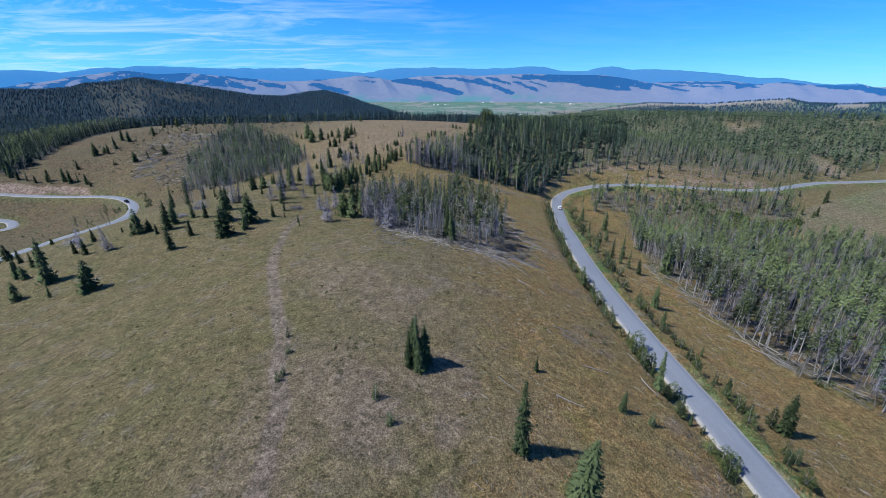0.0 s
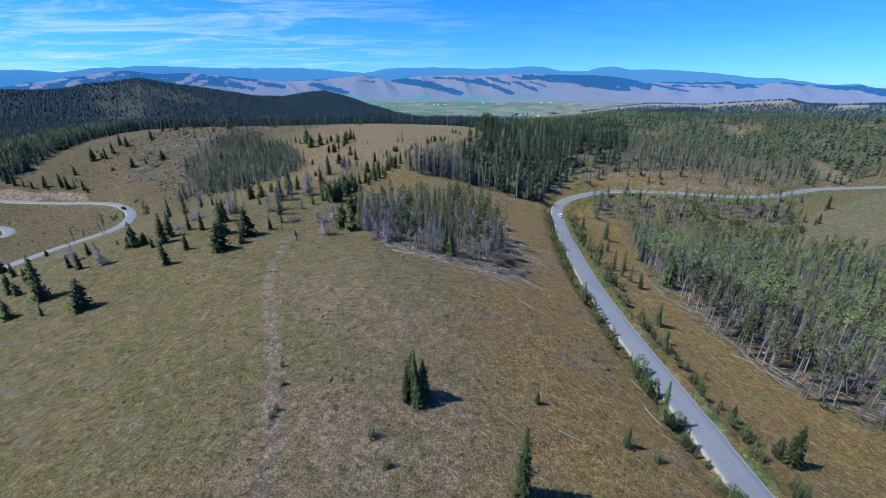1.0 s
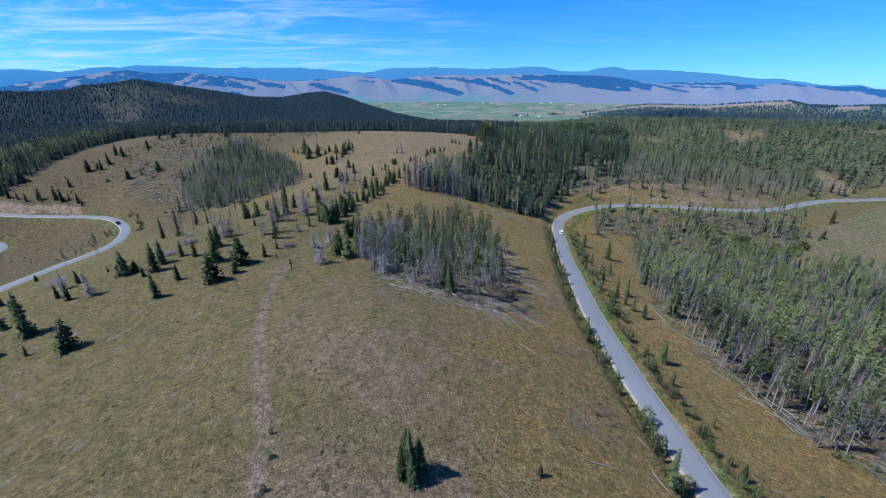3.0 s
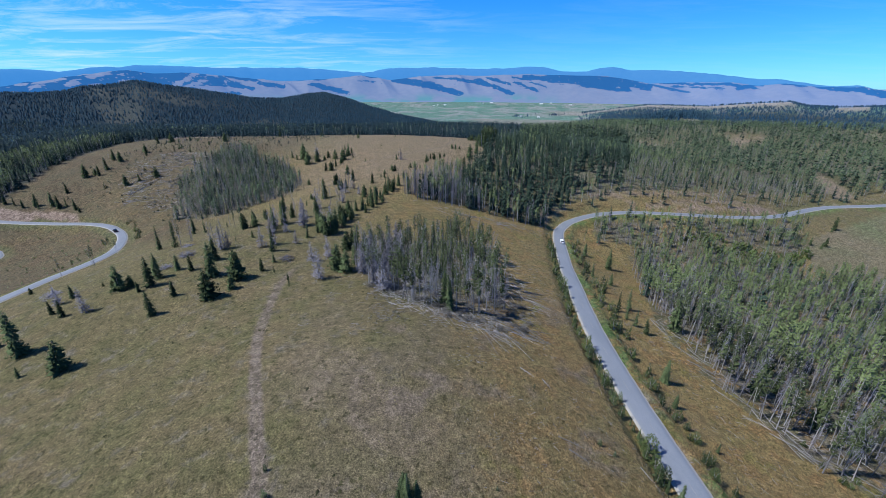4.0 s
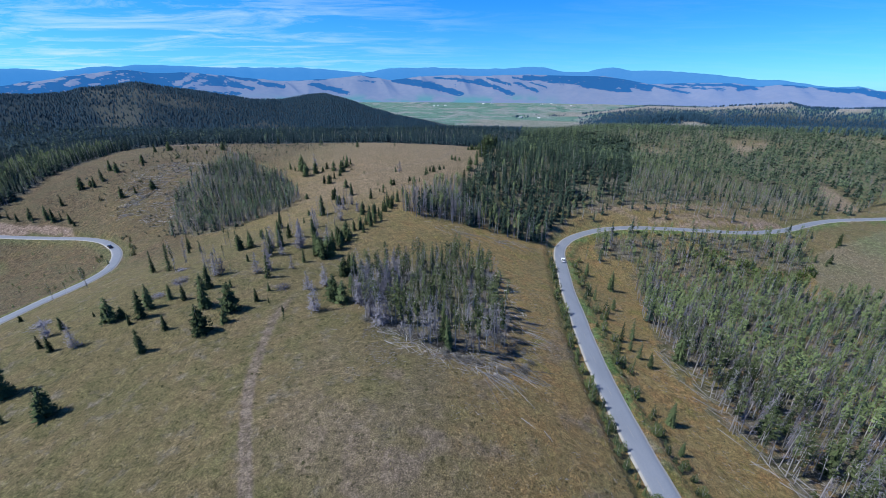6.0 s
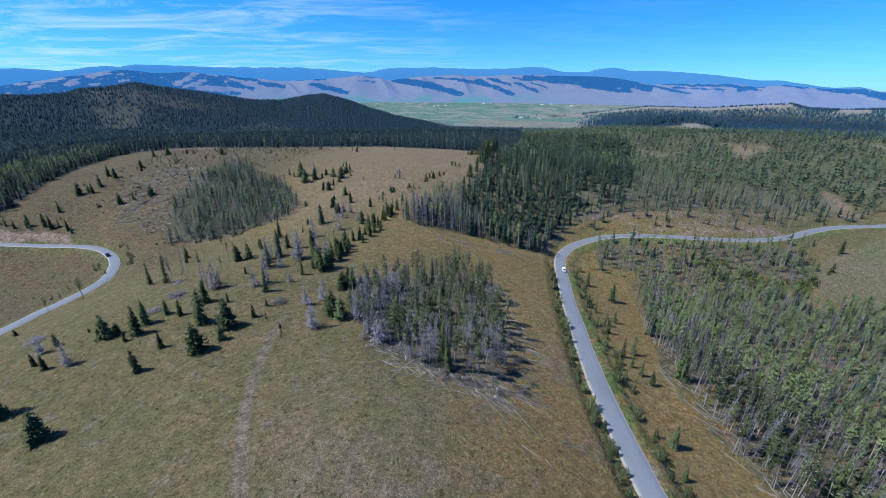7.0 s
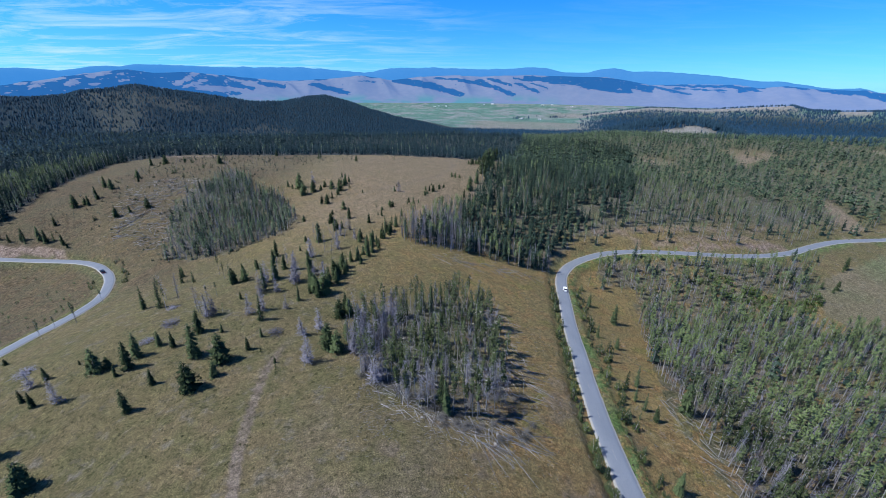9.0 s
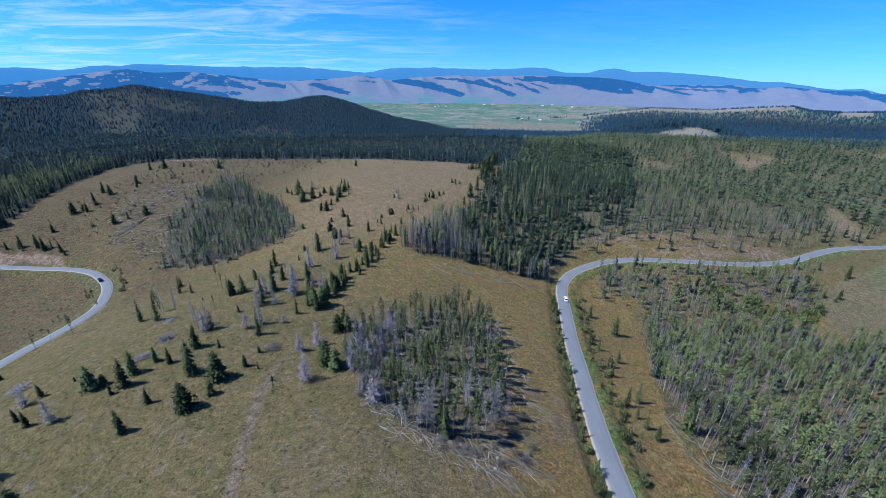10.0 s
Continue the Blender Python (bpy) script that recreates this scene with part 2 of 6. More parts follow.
# ---- materials ----
def shader(name):
    m = bpy.data.materials.new(name)
    m.use_nodes = True
    nodes, links = m.node_tree.nodes, m.node_tree.links
    return m, nodes, links, nodes["Principled BSDF"]


def joined(nodes, links, fac, a, b, blend="MIX"):
    """A colour mix; a, b and fac are values or sockets."""
    n = nodes.new("ShaderNodeMix")
    n.data_type, n.blend_type = "RGBA", blend
    for k, v in ((0, fac), (6, a), (7, b)):
        if isinstance(v, (int, float)):
            n.inputs[k].default_value = v
        elif isinstance(v, tuple):
            n.inputs[k].default_value = (*v, 1)
        else:
            links.new(v, n.inputs[k])
    return n.outputs[2]


def mottled(nodes, links, scale, low, high, detail=4, rough=0.6, stretch=None):
    """Noise at that scale over the world's metres, as a 0 to 1 value."""
    place = nodes.new("ShaderNodeNewGeometry").outputs["Position"]
    if stretch:
        turn = nodes.new("ShaderNodeMapping")
        turn.inputs["Scale"].default_value = stretch[:3]
        turn.inputs["Rotation"].default_value = (0, 0, radians(stretch[3]))
        links.new(place, turn.inputs[0])
        place = turn.outputs[0]
    n = nodes.new("ShaderNodeTexNoise")
    n.inputs["Scale"].default_value, n.inputs["Detail"].default_value, n.inputs["Roughness"].default_value = scale, detail, rough
    links.new(place, n.inputs["Vector"])
    r = nodes.new("ShaderNodeMapRange")
    r.inputs[1].default_value, r.inputs[2].default_value = low, high
    links.new(n.outputs["Fac"], r.inputs[0])
    return r.outputs[0]


def mask(nodes, name):
    n = nodes.new("ShaderNodeAttribute")
    n.attribute_name = name
    return n.outputs["Fac"]


def relief(nodes, links, bsdf, height, strength, distance):
    b = nodes.new("ShaderNodeBump")
    b.inputs["Strength"].default_value, b.inputs["Distance"].default_value = strength, distance
    links.new(height, b.inputs["Height"])
    links.new(b.outputs[0], bsdf.inputs["Normal"])


def make_ground_material():
    m, nodes, links, bsdf = shader("dry_grassland")

    def mix(fac, p, q, blend="MIX"):
        return joined(nodes, links, fac, p, q, blend)

    wide = mottled(nodes, links, 0.035, 0.40, 0.60, 3)
    patch = mottled(nodes, links, 0.13, 0.42, 0.60, 4, 0.65)
    clump = mottled(nodes, links, 0.62, 0.40, 0.62, 4, 0.7)
    fine = mottled(nodes, links, 4.2, 0.38, 0.64, 3, 0.7)
    tiny = mottled(nodes, links, 11.0, 0.38, 0.64, 2, 0.7)
    middling = mottled(nodes, links, 1.5, 0.36, 0.64, 4, 0.7)
    streak = mottled(nodes, links, 5.0, 0.66, 0.72, 3, 0.65, (1.0, 1.15, 1.0, 40))
    sparse = mottled(nodes, links, 0.28, 0.55, 0.68, 4, 0.7)
    # meadow: straw, olive and grey-brown patches
    grass = mix(wide, (0.236, 0.193, 0.099), (0.275, 0.212, 0.119))
    grass = mix(patch, grass, (0.208, 0.184, 0.089))
    grass = mix(sparse, grass, (0.262, 0.224, 0.170))
    brown = mix(wide, (0.385, 0.258, 0.118), (0.360, 0.270, 0.118))
    brown = mix(patch, brown, (0.330, 0.252, 0.118))
    brown = mix(sparse, brown, (0.440, 0.285, 0.125))
    colour = mix(mask(nodes, "brown"), grass, brown)
    mauve = mix(patch, (0.305, 0.236, 0.186), (0.280, 0.216, 0.148))
    colour = mix(mask(nodes, "mauve"), colour, mauve)
    tan = mix(patch, (0.345, 0.254, 0.172), (0.300, 0.226, 0.146))
    tan = mix(sparse, tan, (0.240, 0.200, 0.128))
    colour = mix(mask(nodes, "tan"), colour, tan)
    litter = mix(clump, (0.150, 0.140, 0.118), (0.275, 0.248, 0.212))
    litter = mix(mix(1.0, patch, (0.6, 0.6, 0.6), "MULTIPLY"), litter, (0.150, 0.160, 0.070))
    colour = mix(mask(nodes, "woods"), colour, litter)
    heath = mix(clump, (0.130, 0.093, 0.061), (0.218, 0.160, 0.106))
    heath = mix(patch, heath, (0.175, 0.145, 0.095))
    colour = mix(mask(nodes, "heath"), colour, heath)
    lush = mix(clump, (0.105, 0.178, 0.056), (0.210, 0.285, 0.105))
    colour = mix(mask(nodes, "lush"), colour, lush)
    # Under dense woods: tree shade and distance haze put into the ground colour.
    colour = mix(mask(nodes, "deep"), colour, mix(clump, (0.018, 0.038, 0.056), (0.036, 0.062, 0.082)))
    # Far bare ground and valley fields: distance haze put into the colours.
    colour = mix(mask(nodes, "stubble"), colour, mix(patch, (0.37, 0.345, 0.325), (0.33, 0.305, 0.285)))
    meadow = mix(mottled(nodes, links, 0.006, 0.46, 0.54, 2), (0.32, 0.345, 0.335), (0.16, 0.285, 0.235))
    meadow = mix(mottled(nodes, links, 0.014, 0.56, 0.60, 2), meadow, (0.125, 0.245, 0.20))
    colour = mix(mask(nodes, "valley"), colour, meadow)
    soil = mix(clump, (0.36, 0.250, 0.205), (0.50, 0.375, 0.315))
    colour = mix(mask(nodes, "soil"), colour, soil)
    dust = mix(clump, (0.262, 0.203, 0.160), (0.330, 0.262, 0.212))
    colour = mix(mask(nodes, "trail"), colour, dust)
    tussock = mottled(nodes, links, 0.95, 0.57, 0.66, 3, 0.65)
    colour = mix(tussock, colour, mix(1.0, colour, (0.52, 0.56, 0.48), "MULTIPLY"))
    # rusty low growth on the browner slope
    rust = mottled(nodes, links, 0.21, 0.50, 0.62, 5, 0.7)
    rusty = nodes.new("ShaderNodeMath")
    rusty.operation = "MULTIPLY"
    links.new(rust, rusty.inputs[0])
    links.new(mask(nodes, "brown"), rusty.inputs[1])
    colour = mix(rusty.outputs[0], colour, mix(middling, (0.27, 0.165, 0.075), (0.47, 0.30, 0.135)))
    sedge = mottled(nodes, links, 0.11, 0.56, 0.66, 4, 0.65)
    sallow = nodes.new("ShaderNodeMath")
    sallow.operation = "MULTIPLY"
    links.new(sedge, sallow.inputs[0])
    links.new(mask(nodes, "brown"), sallow.inputs[1])
    colour = mix(sallow.outputs[0], colour, mix(middling, (0.225, 0.195, 0.060), (0.340, 0.290, 0.105)))
    # tussocks and bare gaps at three sizes
    colour = mix(0.8, colour, mix(clump, (0.74, 0.75, 0.72), (1.24, 1.22, 1.20)), "MULTIPLY")
    colour = mix(0.9, colour, mix(middling, (0.72, 0.72, 0.70), (1.30, 1.28, 1.26)), "MULTIPLY")
    colour = mix(0.9, colour, mix(fine, (0.52, 0.52, 0.51), (1.48, 1.47, 1.46)), "MULTIPLY")
    colour = mix(0.9, colour, mix(tiny, (0.58, 0.58, 0.57), (1.42, 1.41, 1.40)), "MULTIPLY")
    colour = mix(1.0, colour, (0.530, 0.553, 0.572), "MULTIPLY")
    pale = nodes.new("ShaderNodeMath")
    pale.operation = "MULTIPLY"
    links.new(streak, pale.inputs[0])
    links.new(mask(nodes, "flecks"), pale.inputs[1])
    colour = mix(pale.outputs[0], colour, (0.40, 0.36, 0.315))
    links.new(colour, bsdf.inputs["Base Color"])
    bsdf.inputs["Roughness"].default_value = 0.95
    bsdf.inputs["Specular IOR Level"].default_value = 0.1
    relief(nodes, links, bsdf, mix(0.35, mix(0.6, middling, fine), tiny), 1.0, 0.14)
    return m


def make_asphalt():
    m, nodes, links, bsdf = shader("worn_asphalt")
    wide = mottled(nodes, links, 0.12, 0.35, 0.65, stretch=(2.2, 0.5, 1, 0))
    fine = mottled(nodes, links, 6.0, 0.3, 0.7)
    colour = joined(nodes, links, wide, (0.100, 0.119, 0.152), (0.130, 0.150, 0.186))
    colour = joined(nodes, links, 0.25, colour, joined(nodes, links, fine, (0.07, 0.07, 0.08), (0.26, 0.26, 0.27)))
    worn = nodes.new("ShaderNodeMapRange")
    worn.inputs[1].default_value, worn.inputs[2].default_value = 0.66, 0.86
    links.new(mask(nodes, "edge"), worn.inputs[0])
    colour = joined(nodes, links, worn.outputs[0], colour, joined(nodes, links, fine, (0.17, 0.165, 0.16), (0.30, 0.285, 0.265)))
    links.new(colour, bsdf.inputs["Base Color"])
    bsdf.inputs["Roughness"].default_value = 0.8
    relief(nodes, links, bsdf, fine, 0.3, 0.01)
    return m


def plant_material(name, dark, light, rough=0.8, spread=0.55, by_tone=False):
    """Needles, leaves and bark: tone varies from clump to clump and from tree to tree."""
    m, nodes, links, bsdf = shader(name)
    island = nodes.new("ShaderNodeNewGeometry").outputs["Random Per Island"]
    colour = joined(nodes, links, island, dark, light)
    each = mask(nodes, "tone") if by_tone else nodes.new("ShaderNodeObjectInfo").outputs["Random"]
    colour = joined(nodes, links, spread, colour, joined(nodes, links, each, tuple(c * 0.55 for c in dark), tuple(min(1.0, c * 1.25) for c in light)))
    links.new(colour, bsdf.inputs["Base Color"])
    bsdf.inputs["Roughness"].default_value = rough
    bsdf.inputs["Specular IOR Level"].default_value = 0.05
    return m


def plain_material(name, colour, rough=0.6, metal=0.0, vary=0.25, scale=1.5):
    m, nodes, links, bsdf = shader(name)
    n = mottled(nodes, links, scale, 0.3, 0.7)
    links.new(joined(nodes, links, n, tuple(c * (1 - vary) for c in colour), colour), bsdf.inputs["Base Color"])
    bsdf.inputs["Roughness"].default_value, bsdf.inputs["Metallic"].default_value = rough, metal
    return m


GROUND = make_ground_material()
ASPHALT = make_asphalt()
FIR = plant_material("fir_needles", (0.014, 0.025, 0.012), (0.080, 0.104, 0.048))
PINE = plant_material("pine_needles", (0.030, 0.043, 0.020), (0.090, 0.108, 0.052))
LEAF = plant_material("shrub_leaves", (0.030, 0.048, 0.016), (0.105, 0.130, 0.050))
BARK = plant_material("bark", (0.140, 0.132, 0.130), (0.30, 0.285, 0.28))
GREY_WOOD = plant_material("bleached_wood", (0.075, 0.072, 0.074), (0.26, 0.25, 0.25))
TWIG = plant_material("dead_twigs", (0.062, 0.060, 0.074), (0.215, 0.208, 0.250))
BRUSH = plant_material("dark_brushwood", (0.045, 0.043, 0.040), (0.16, 0.152, 0.142))
WOODS_FIR = plant_material("woods_fir_needles", (0.011, 0.023, 0.019), (0.044, 0.066, 0.046), by_tone=True)
WOODS_PINE = plant_material("woods_pine_needles", (0.053, 0.076, 0.033), (0.138, 0.172, 0.074), by_tone=True)
WOODS_BARK = plant_material("woods_bark", (0.150, 0.142, 0.140), (0.32, 0.305, 0.30), by_tone=True)
WOODS_TWIG = plant_material("woods_dead_twigs", (0.085, 0.082, 0.098), (0.265, 0.256, 0.298), by_tone=True)
YOUNG_PINE = plant_material("young_pine_needles", (0.034, 0.056, 0.016), (0.105, 0.142, 0.044), by_tone=True)
# Woods pine darkened: self-shade of the crowns put into the needle colour.
DARKENED_PINE = plant_material("darkened_pine_needles", (0.038, 0.062, 0.033), (0.112, 0.148, 0.080), by_tone=True)
# Needles of the ridge and beyond: distance haze put in as bluer colour.
HAZED_RIDGE_FIR = plant_material("hazed_ridge_fir_needles", (0.009, 0.021, 0.027), (0.029, 0.052, 0.058), by_tone=True)
HAZED_FAR_NEEDLES = plant_material("hazed_far_needles", (0.007, 0.021, 0.036), (0.020, 0.044, 0.066), by_tone=True)
HAZE_BLUE_NEEDLES = plant_material("haze_blue_needles", (0.008, 0.028, 0.052), (0.020, 0.050, 0.090), by_tone=True)
LINE_PAINT = plain_material("worn_road_paint", (0.20, 0.21, 0.225), 0.8, vary=0.4, scale=3)
STONE = plain_material("pale_stone", (0.30, 0.275, 0.25), 0.9, vary=0.4, scale=2)


# ---- mesh helpers ----
def mesh_from(name, verts, faces, materials, index=None, floats=()):
    """A mesh from arrays of corners and of faces with three or four corners each."""
    verts, faces = np.asarray(verts, np.float32), np.asarray(faces, np.int32)
    me = bpy.data.meshes.new(name)
    me.vertices.add(len(verts))
    me.vertices.foreach_set("co", verts.ravel())
    k = faces.shape[1]
    me.loops.add(faces.size)
    me.loops.foreach_set("vertex_index", faces.ravel())
    me.polygons.add(len(faces))
    me.polygons.foreach_set("loop_start", np.arange(0, faces.size, k, dtype=np.int32))
    for m in materials:
        me.materials.append(m)
    if index is not None:
        me.polygons.foreach_set("material_index", np.asarray(index, np.int32))
    for key, values in floats:
        me.attributes.new(key, "FLOAT", "POINT").data.foreach_set("value", np.asarray(values, np.float32))
    me.update(calc_edges=True)
    return me


def smooth(me):
    me.polygons.foreach_set("use_smooth", np.ones(len(me.polygons), bool))
    return me


def part(name, data, parent=None, label=""):
    """Links a mesh, or a bmesh with its material, as one object under a thing."""
    ob = new(name, data)
    ob.parent = parent
    if label:
        ob["label"] = label
    return ob


def from_bmesh(name, bm, materials):
    me = bpy.data.meshes.new(name)
    bm.to_mesh(me)
    bm.free()
    for m in materials if isinstance(materials, (list, tuple)) else [materials]:
        me.materials.append(m)
    return me


# ---- ground ----
SOIL_BANK = [(-262, 219), (-236, 216.5), (-220, 218.5), (-206, 217), (-194, 214), (-200, 221), (-222, 224.5), (-262, 224)]
SOIL_BERM = [(128, 223.8), (149, 228.2), (167.5, 231.5), (187, 235.5), (200, 239.5), (198, 241.5), (186, 239), (167, 234.5), (149, 231), (128, 226.5)]
SOIL_CUT = [(262, 268), (276, 272), (290, 295), (298, 322), (290, 322), (280, 308), (268, 284)]
SOIL_STRIP = [(84, 230), (104, 233), (140, 240), (175, 249), (176, 252), (140, 244), (102, 237), (82, 234)]
PALE_TOP = [(-262, 392), (-205, 386), (-205, 396), (-262, 402)]


def soft_polygon(x, y, corners, jitter=3.0, seed=0):
    return in_polygon(x + jitter * grain(x, y, 7, seed), y + jitter * grain(x, y, 7, seed + 9), corners).astype(float)


def glades(bearing, r):
    """Bare glades on the knoll and in the low country."""
    top = 1386 - 3.4 * np.abs(bearing - 31.6) ** 1.7 + 7 * grain(bearing * 20, r, 9, 18)
    knoll = ease(r, 1190, 1215) * ease(r, top + 4, top - 4) * ease(np.abs(bearing - 30.6 + 0.3 * grain(r, bearing * 9, 30, 17)), 4.6, 4.0)
    low = ease(np.abs(bearing - 21.3), 1.0, 0.7) * ease(np.abs(r - 1395), 40, 30)
    return np.maximum(knoll, low)


def hill_clearing(x, y, bearing, r):
    """Thinned woods on the left hill, with a straight cut along its left side."""
    edge = np.interp(r, [900, 1028, 1139, 1261, 1400], [-38.7, -39.1, -39.6, -40.0, -40.4])
    strong = ease(bearing, edge - 0.1, edge + 0.2) * ease(bearing, edge + 7, edge + 1.5)
    patchy = ease(bearing, -38, -36) * ease(bearing, -16, -22) * ease(grain(x, y, 130, 98), 0.0, 0.45)
    return np.maximum(strong * (0.7 + 0.5 * grain(x, y, 70, 97)), 0.75 * patchy) * ease(r, 880, 960) * ease(r, 1420, 1330)


def land_cover(x, y):
    r, bearing = np.hypot(x, y - 15), np.degrees(np.arctan2(x, y - 15))
    near = r < 1000
    covers = {}
    woods = np.zeros(x.shape)
    for corners in (GROVE, LEFT_STAND, DARK_FOREST, RIGHT_STAND, BACKWOODS):
        woods = np.maximum(woods, soft_polygon(x, y, corners, 4, 3) * (0.85 if corners is not GROVE else 0.7))
    right_side = (bearing > 7) & (y > 232 + 0.32 * (x - 95)) & (x > 60) & (r < 900)
    woods = np.maximum(woods, right_side * np.clip(0.62 + 0.6 * grain(x, y, 60, 8), 0, 0.9))
    woods = np.where(in_polygon(x, y, ROADSIDE_GLADE) | in_polygon(x, y, RIGHT_FIELD), woods * 0.15, woods)
    for k, corners in enumerate(PLATEAU_CLEARINGS):
        woods = woods * (1 - soft_polygon(x, y, corners, 5, 50 + k))
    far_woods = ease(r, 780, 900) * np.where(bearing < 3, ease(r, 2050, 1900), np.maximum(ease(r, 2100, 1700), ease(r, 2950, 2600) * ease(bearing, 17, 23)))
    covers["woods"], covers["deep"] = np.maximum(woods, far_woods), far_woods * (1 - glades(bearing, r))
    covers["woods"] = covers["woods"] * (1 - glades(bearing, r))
    # The woods behind the crest get the shade-darkened ground as well.
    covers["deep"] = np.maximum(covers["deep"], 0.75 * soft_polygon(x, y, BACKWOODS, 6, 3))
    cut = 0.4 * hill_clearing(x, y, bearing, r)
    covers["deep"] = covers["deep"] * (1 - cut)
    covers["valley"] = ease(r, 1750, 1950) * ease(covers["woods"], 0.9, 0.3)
    brown = ease(x, -6, 15) * ease(x, 260, 120) * ease(y, 260, 215) + 0.3 * ease(y, 165, 215) * ease(x, -10, -60) * ease(r, 330, 250)
    band = ease(np.abs(x + 4 + 0.1 * y + 7 * grain(x, y, 20, 14)), 26, 6) * ease(y, 110, 60)
    spots = ease(grain(x, y, 8, 15), 0.12, 0.34) * ease(np.abs(x - 12), 46, 26) * ease(y, 150, 80)
    covers["mauve"] = np.clip(np.maximum(band * (0.42 + 0.8 * grain(x, y, 13, 16)), 0.8 * spots), 0, 0.85)
    brown = np.maximum(brown, 0.6 * ease(x, -48, -18) * ease(y, 138, 165) * ease(y, 260, 215) * ease(x, 60, 40))
    brown = brown * (1 - in_polygon(x, y, RIGHT_FIELD))
    covers["brown"] = np.clip(brown * (0.8 + 0.5 * grain(x, y, 24, 4)), 0, 1) * near
    tan = ease(y, 185, 235) * ease(x, 60, 20) * ease(r, 520, 430) * (0.9 + 0.25 * grain(x, y, 30, 6)) * (1 - 0.75 * ease(x, -50, -120))
    tan = np.where(in_polygon(x, y, RIGHT_FIELD), 0.55 + 0.3 * grain(x, y, 30, 6), tan)
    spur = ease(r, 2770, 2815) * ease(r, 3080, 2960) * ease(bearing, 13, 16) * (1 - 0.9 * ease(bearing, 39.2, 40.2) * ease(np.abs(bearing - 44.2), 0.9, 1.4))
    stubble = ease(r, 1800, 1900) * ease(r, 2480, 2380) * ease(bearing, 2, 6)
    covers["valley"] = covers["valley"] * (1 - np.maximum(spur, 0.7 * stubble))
    covers["woods"] = covers["woods"] * (1 - spur)
    hillside = ease(x, -85, -125) * ease(y, 150, 190) * ease(r, 560, 480) * (0.62 + 0.4 * grain(x, y, 16, 13))
    covers["heath"] = np.clip(hillside * 1.1, 0, 0.9) * (1 - 0.8 * soft_polygon(x, y, LEFT_STAND, 4, 3))
    covers["tan"], covers["stubble"] = np.clip(tan, 0, 1), np.maximum(np.maximum(glades(bearing, r), 0.12 * in_polygon(x, y, RIGHT_FIELD)), np.maximum(spur, 0.7 * stubble))
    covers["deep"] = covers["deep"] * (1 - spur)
    soil = np.zeros(x.shape)
    for k, corners in enumerate((SOIL_BANK, SOIL_BERM, SOIL_CUT, SOIL_STRIP, PALE_TOP)):
        soil = np.maximum(soil, soft_polygon(x, y, corners, 2.0, 20 + k) * (0.9, 0.9, 0.5, 0.55, 0.5)[k])
    for k, points in enumerate(DIRT_TRACKS):
        d = nearest(x, y, smooth_line(points, 1.0))[0]
        soil = np.maximum(soil, (0.75, 0.5, 0.7)[k] * ease(d, 2.3, 1.2) * (0.8 + 0.4 * grain(x, y, 6, 140 + k)))
    inner = in_polygon(x, y, [(-150, 130), (-149, 175), (-160, 192), (-176, 201), (-230, 208), (-300, 205), (-300, 130)])
    covers["heath"] = np.maximum(covers["heath"], inner * (0.75 + 0.25 * grain(x, y, 18, 12)))
    for k, corners in enumerate(PLATEAU_CLEARINGS):
        soil = np.maximum(soil, soft_polygon(x, y, corners, 5, 50 + k) * np.clip(0.35 + 0.6 * grain(x, y, 14, 60 + k), 0, 0.9))
    lush = np.zeros(x.shape)
    for k, (line, _, half) in enumerate(ROADS):
        d, i = nearest(x, y, line)
        verge = ease(d, half + 5.0, half + 2.2)
        along = np.roll(line, -1, 0) - line
        right_hand = (x - line[i, 0]) * along[i, 1] - (y - line[i, 1]) * along[i, 0] > 0
        lush = np.maximum(lush, verge * np.where(right_hand == (k == 0), 1.0 if k == 0 else 0.35, 0.3) * ease(grain(x, y, 9, 30 + k), -0.75, 0.1))
        soil = np.maximum(soil, 0.55 * ease(d, half + 1.5, half + 0.5) * ease(grain(x, y, 6, 40 + k), -0.2, 0.5))
    lush = np.maximum(lush, 0.4 * in_polygon(x, y, GROVE) * ease(grain(x, y, 12, 33), -0.2, 0.4))
    lush = np.maximum(lush, in_polygon(x, y, RIGHT_FIELD) * (0.08 + 0.45 * ease(grain(x, y, 40, 34), -0.1, 0.5)))
    covers["lush"], covers["soil"] = lush, soil
    d = nearest(x + 0.5 * grain(x, y, 6, 50), y, TRAIL_LINE)[0]
    trail = ease(d, 1.3, 0.95) * (0.95 - 0.3 * ease(d, 0.4, 0.15) + 0.12 * grain(x, y, 5, 51)) * ease(y, 125, 108)
    d = nearest(x, y, TRACK_LINE)[0]
    ash = 0.22 * ease(np.hypot((x - 1) * 0.8, y - 33), 17, 6) * ease(grain(x, y, 7, 52), -0.4, 0.4)
    covers["trail"] = np.clip(np.maximum(np.maximum(trail, ash), 0.4 * ease(d, 2.2, 0.8)), 0, 1)
    covers["flecks"] = np.clip(0.12 + 0.75 * ease(x, 0, 25) * ease(y, 200, 150) + covers["woods"] * 0.3, 0, 1) * ease(grain(x, y, 10, 60), -0.6, 0.3) * (r < 400)
    return covers


def polar_sheet(angles, rings, height):
    a, r = np.meshgrid(np.radians(angles), rings)
    x, y = (r * np.sin(a)).ravel(), (15 + r * np.cos(a)).ravel()
    z = height(x, y)
    n, m = len(rings), len(angles)
    i = np.arange(n * m).reshape(n, m)
    faces = np.stack([i[:-1, :-1], i[:-1, 1:], i[1:, 1:], i[1:, :-1]], -1).reshape(-1, 4)[:, ::-1]
    return np.c_[x, y, z], faces


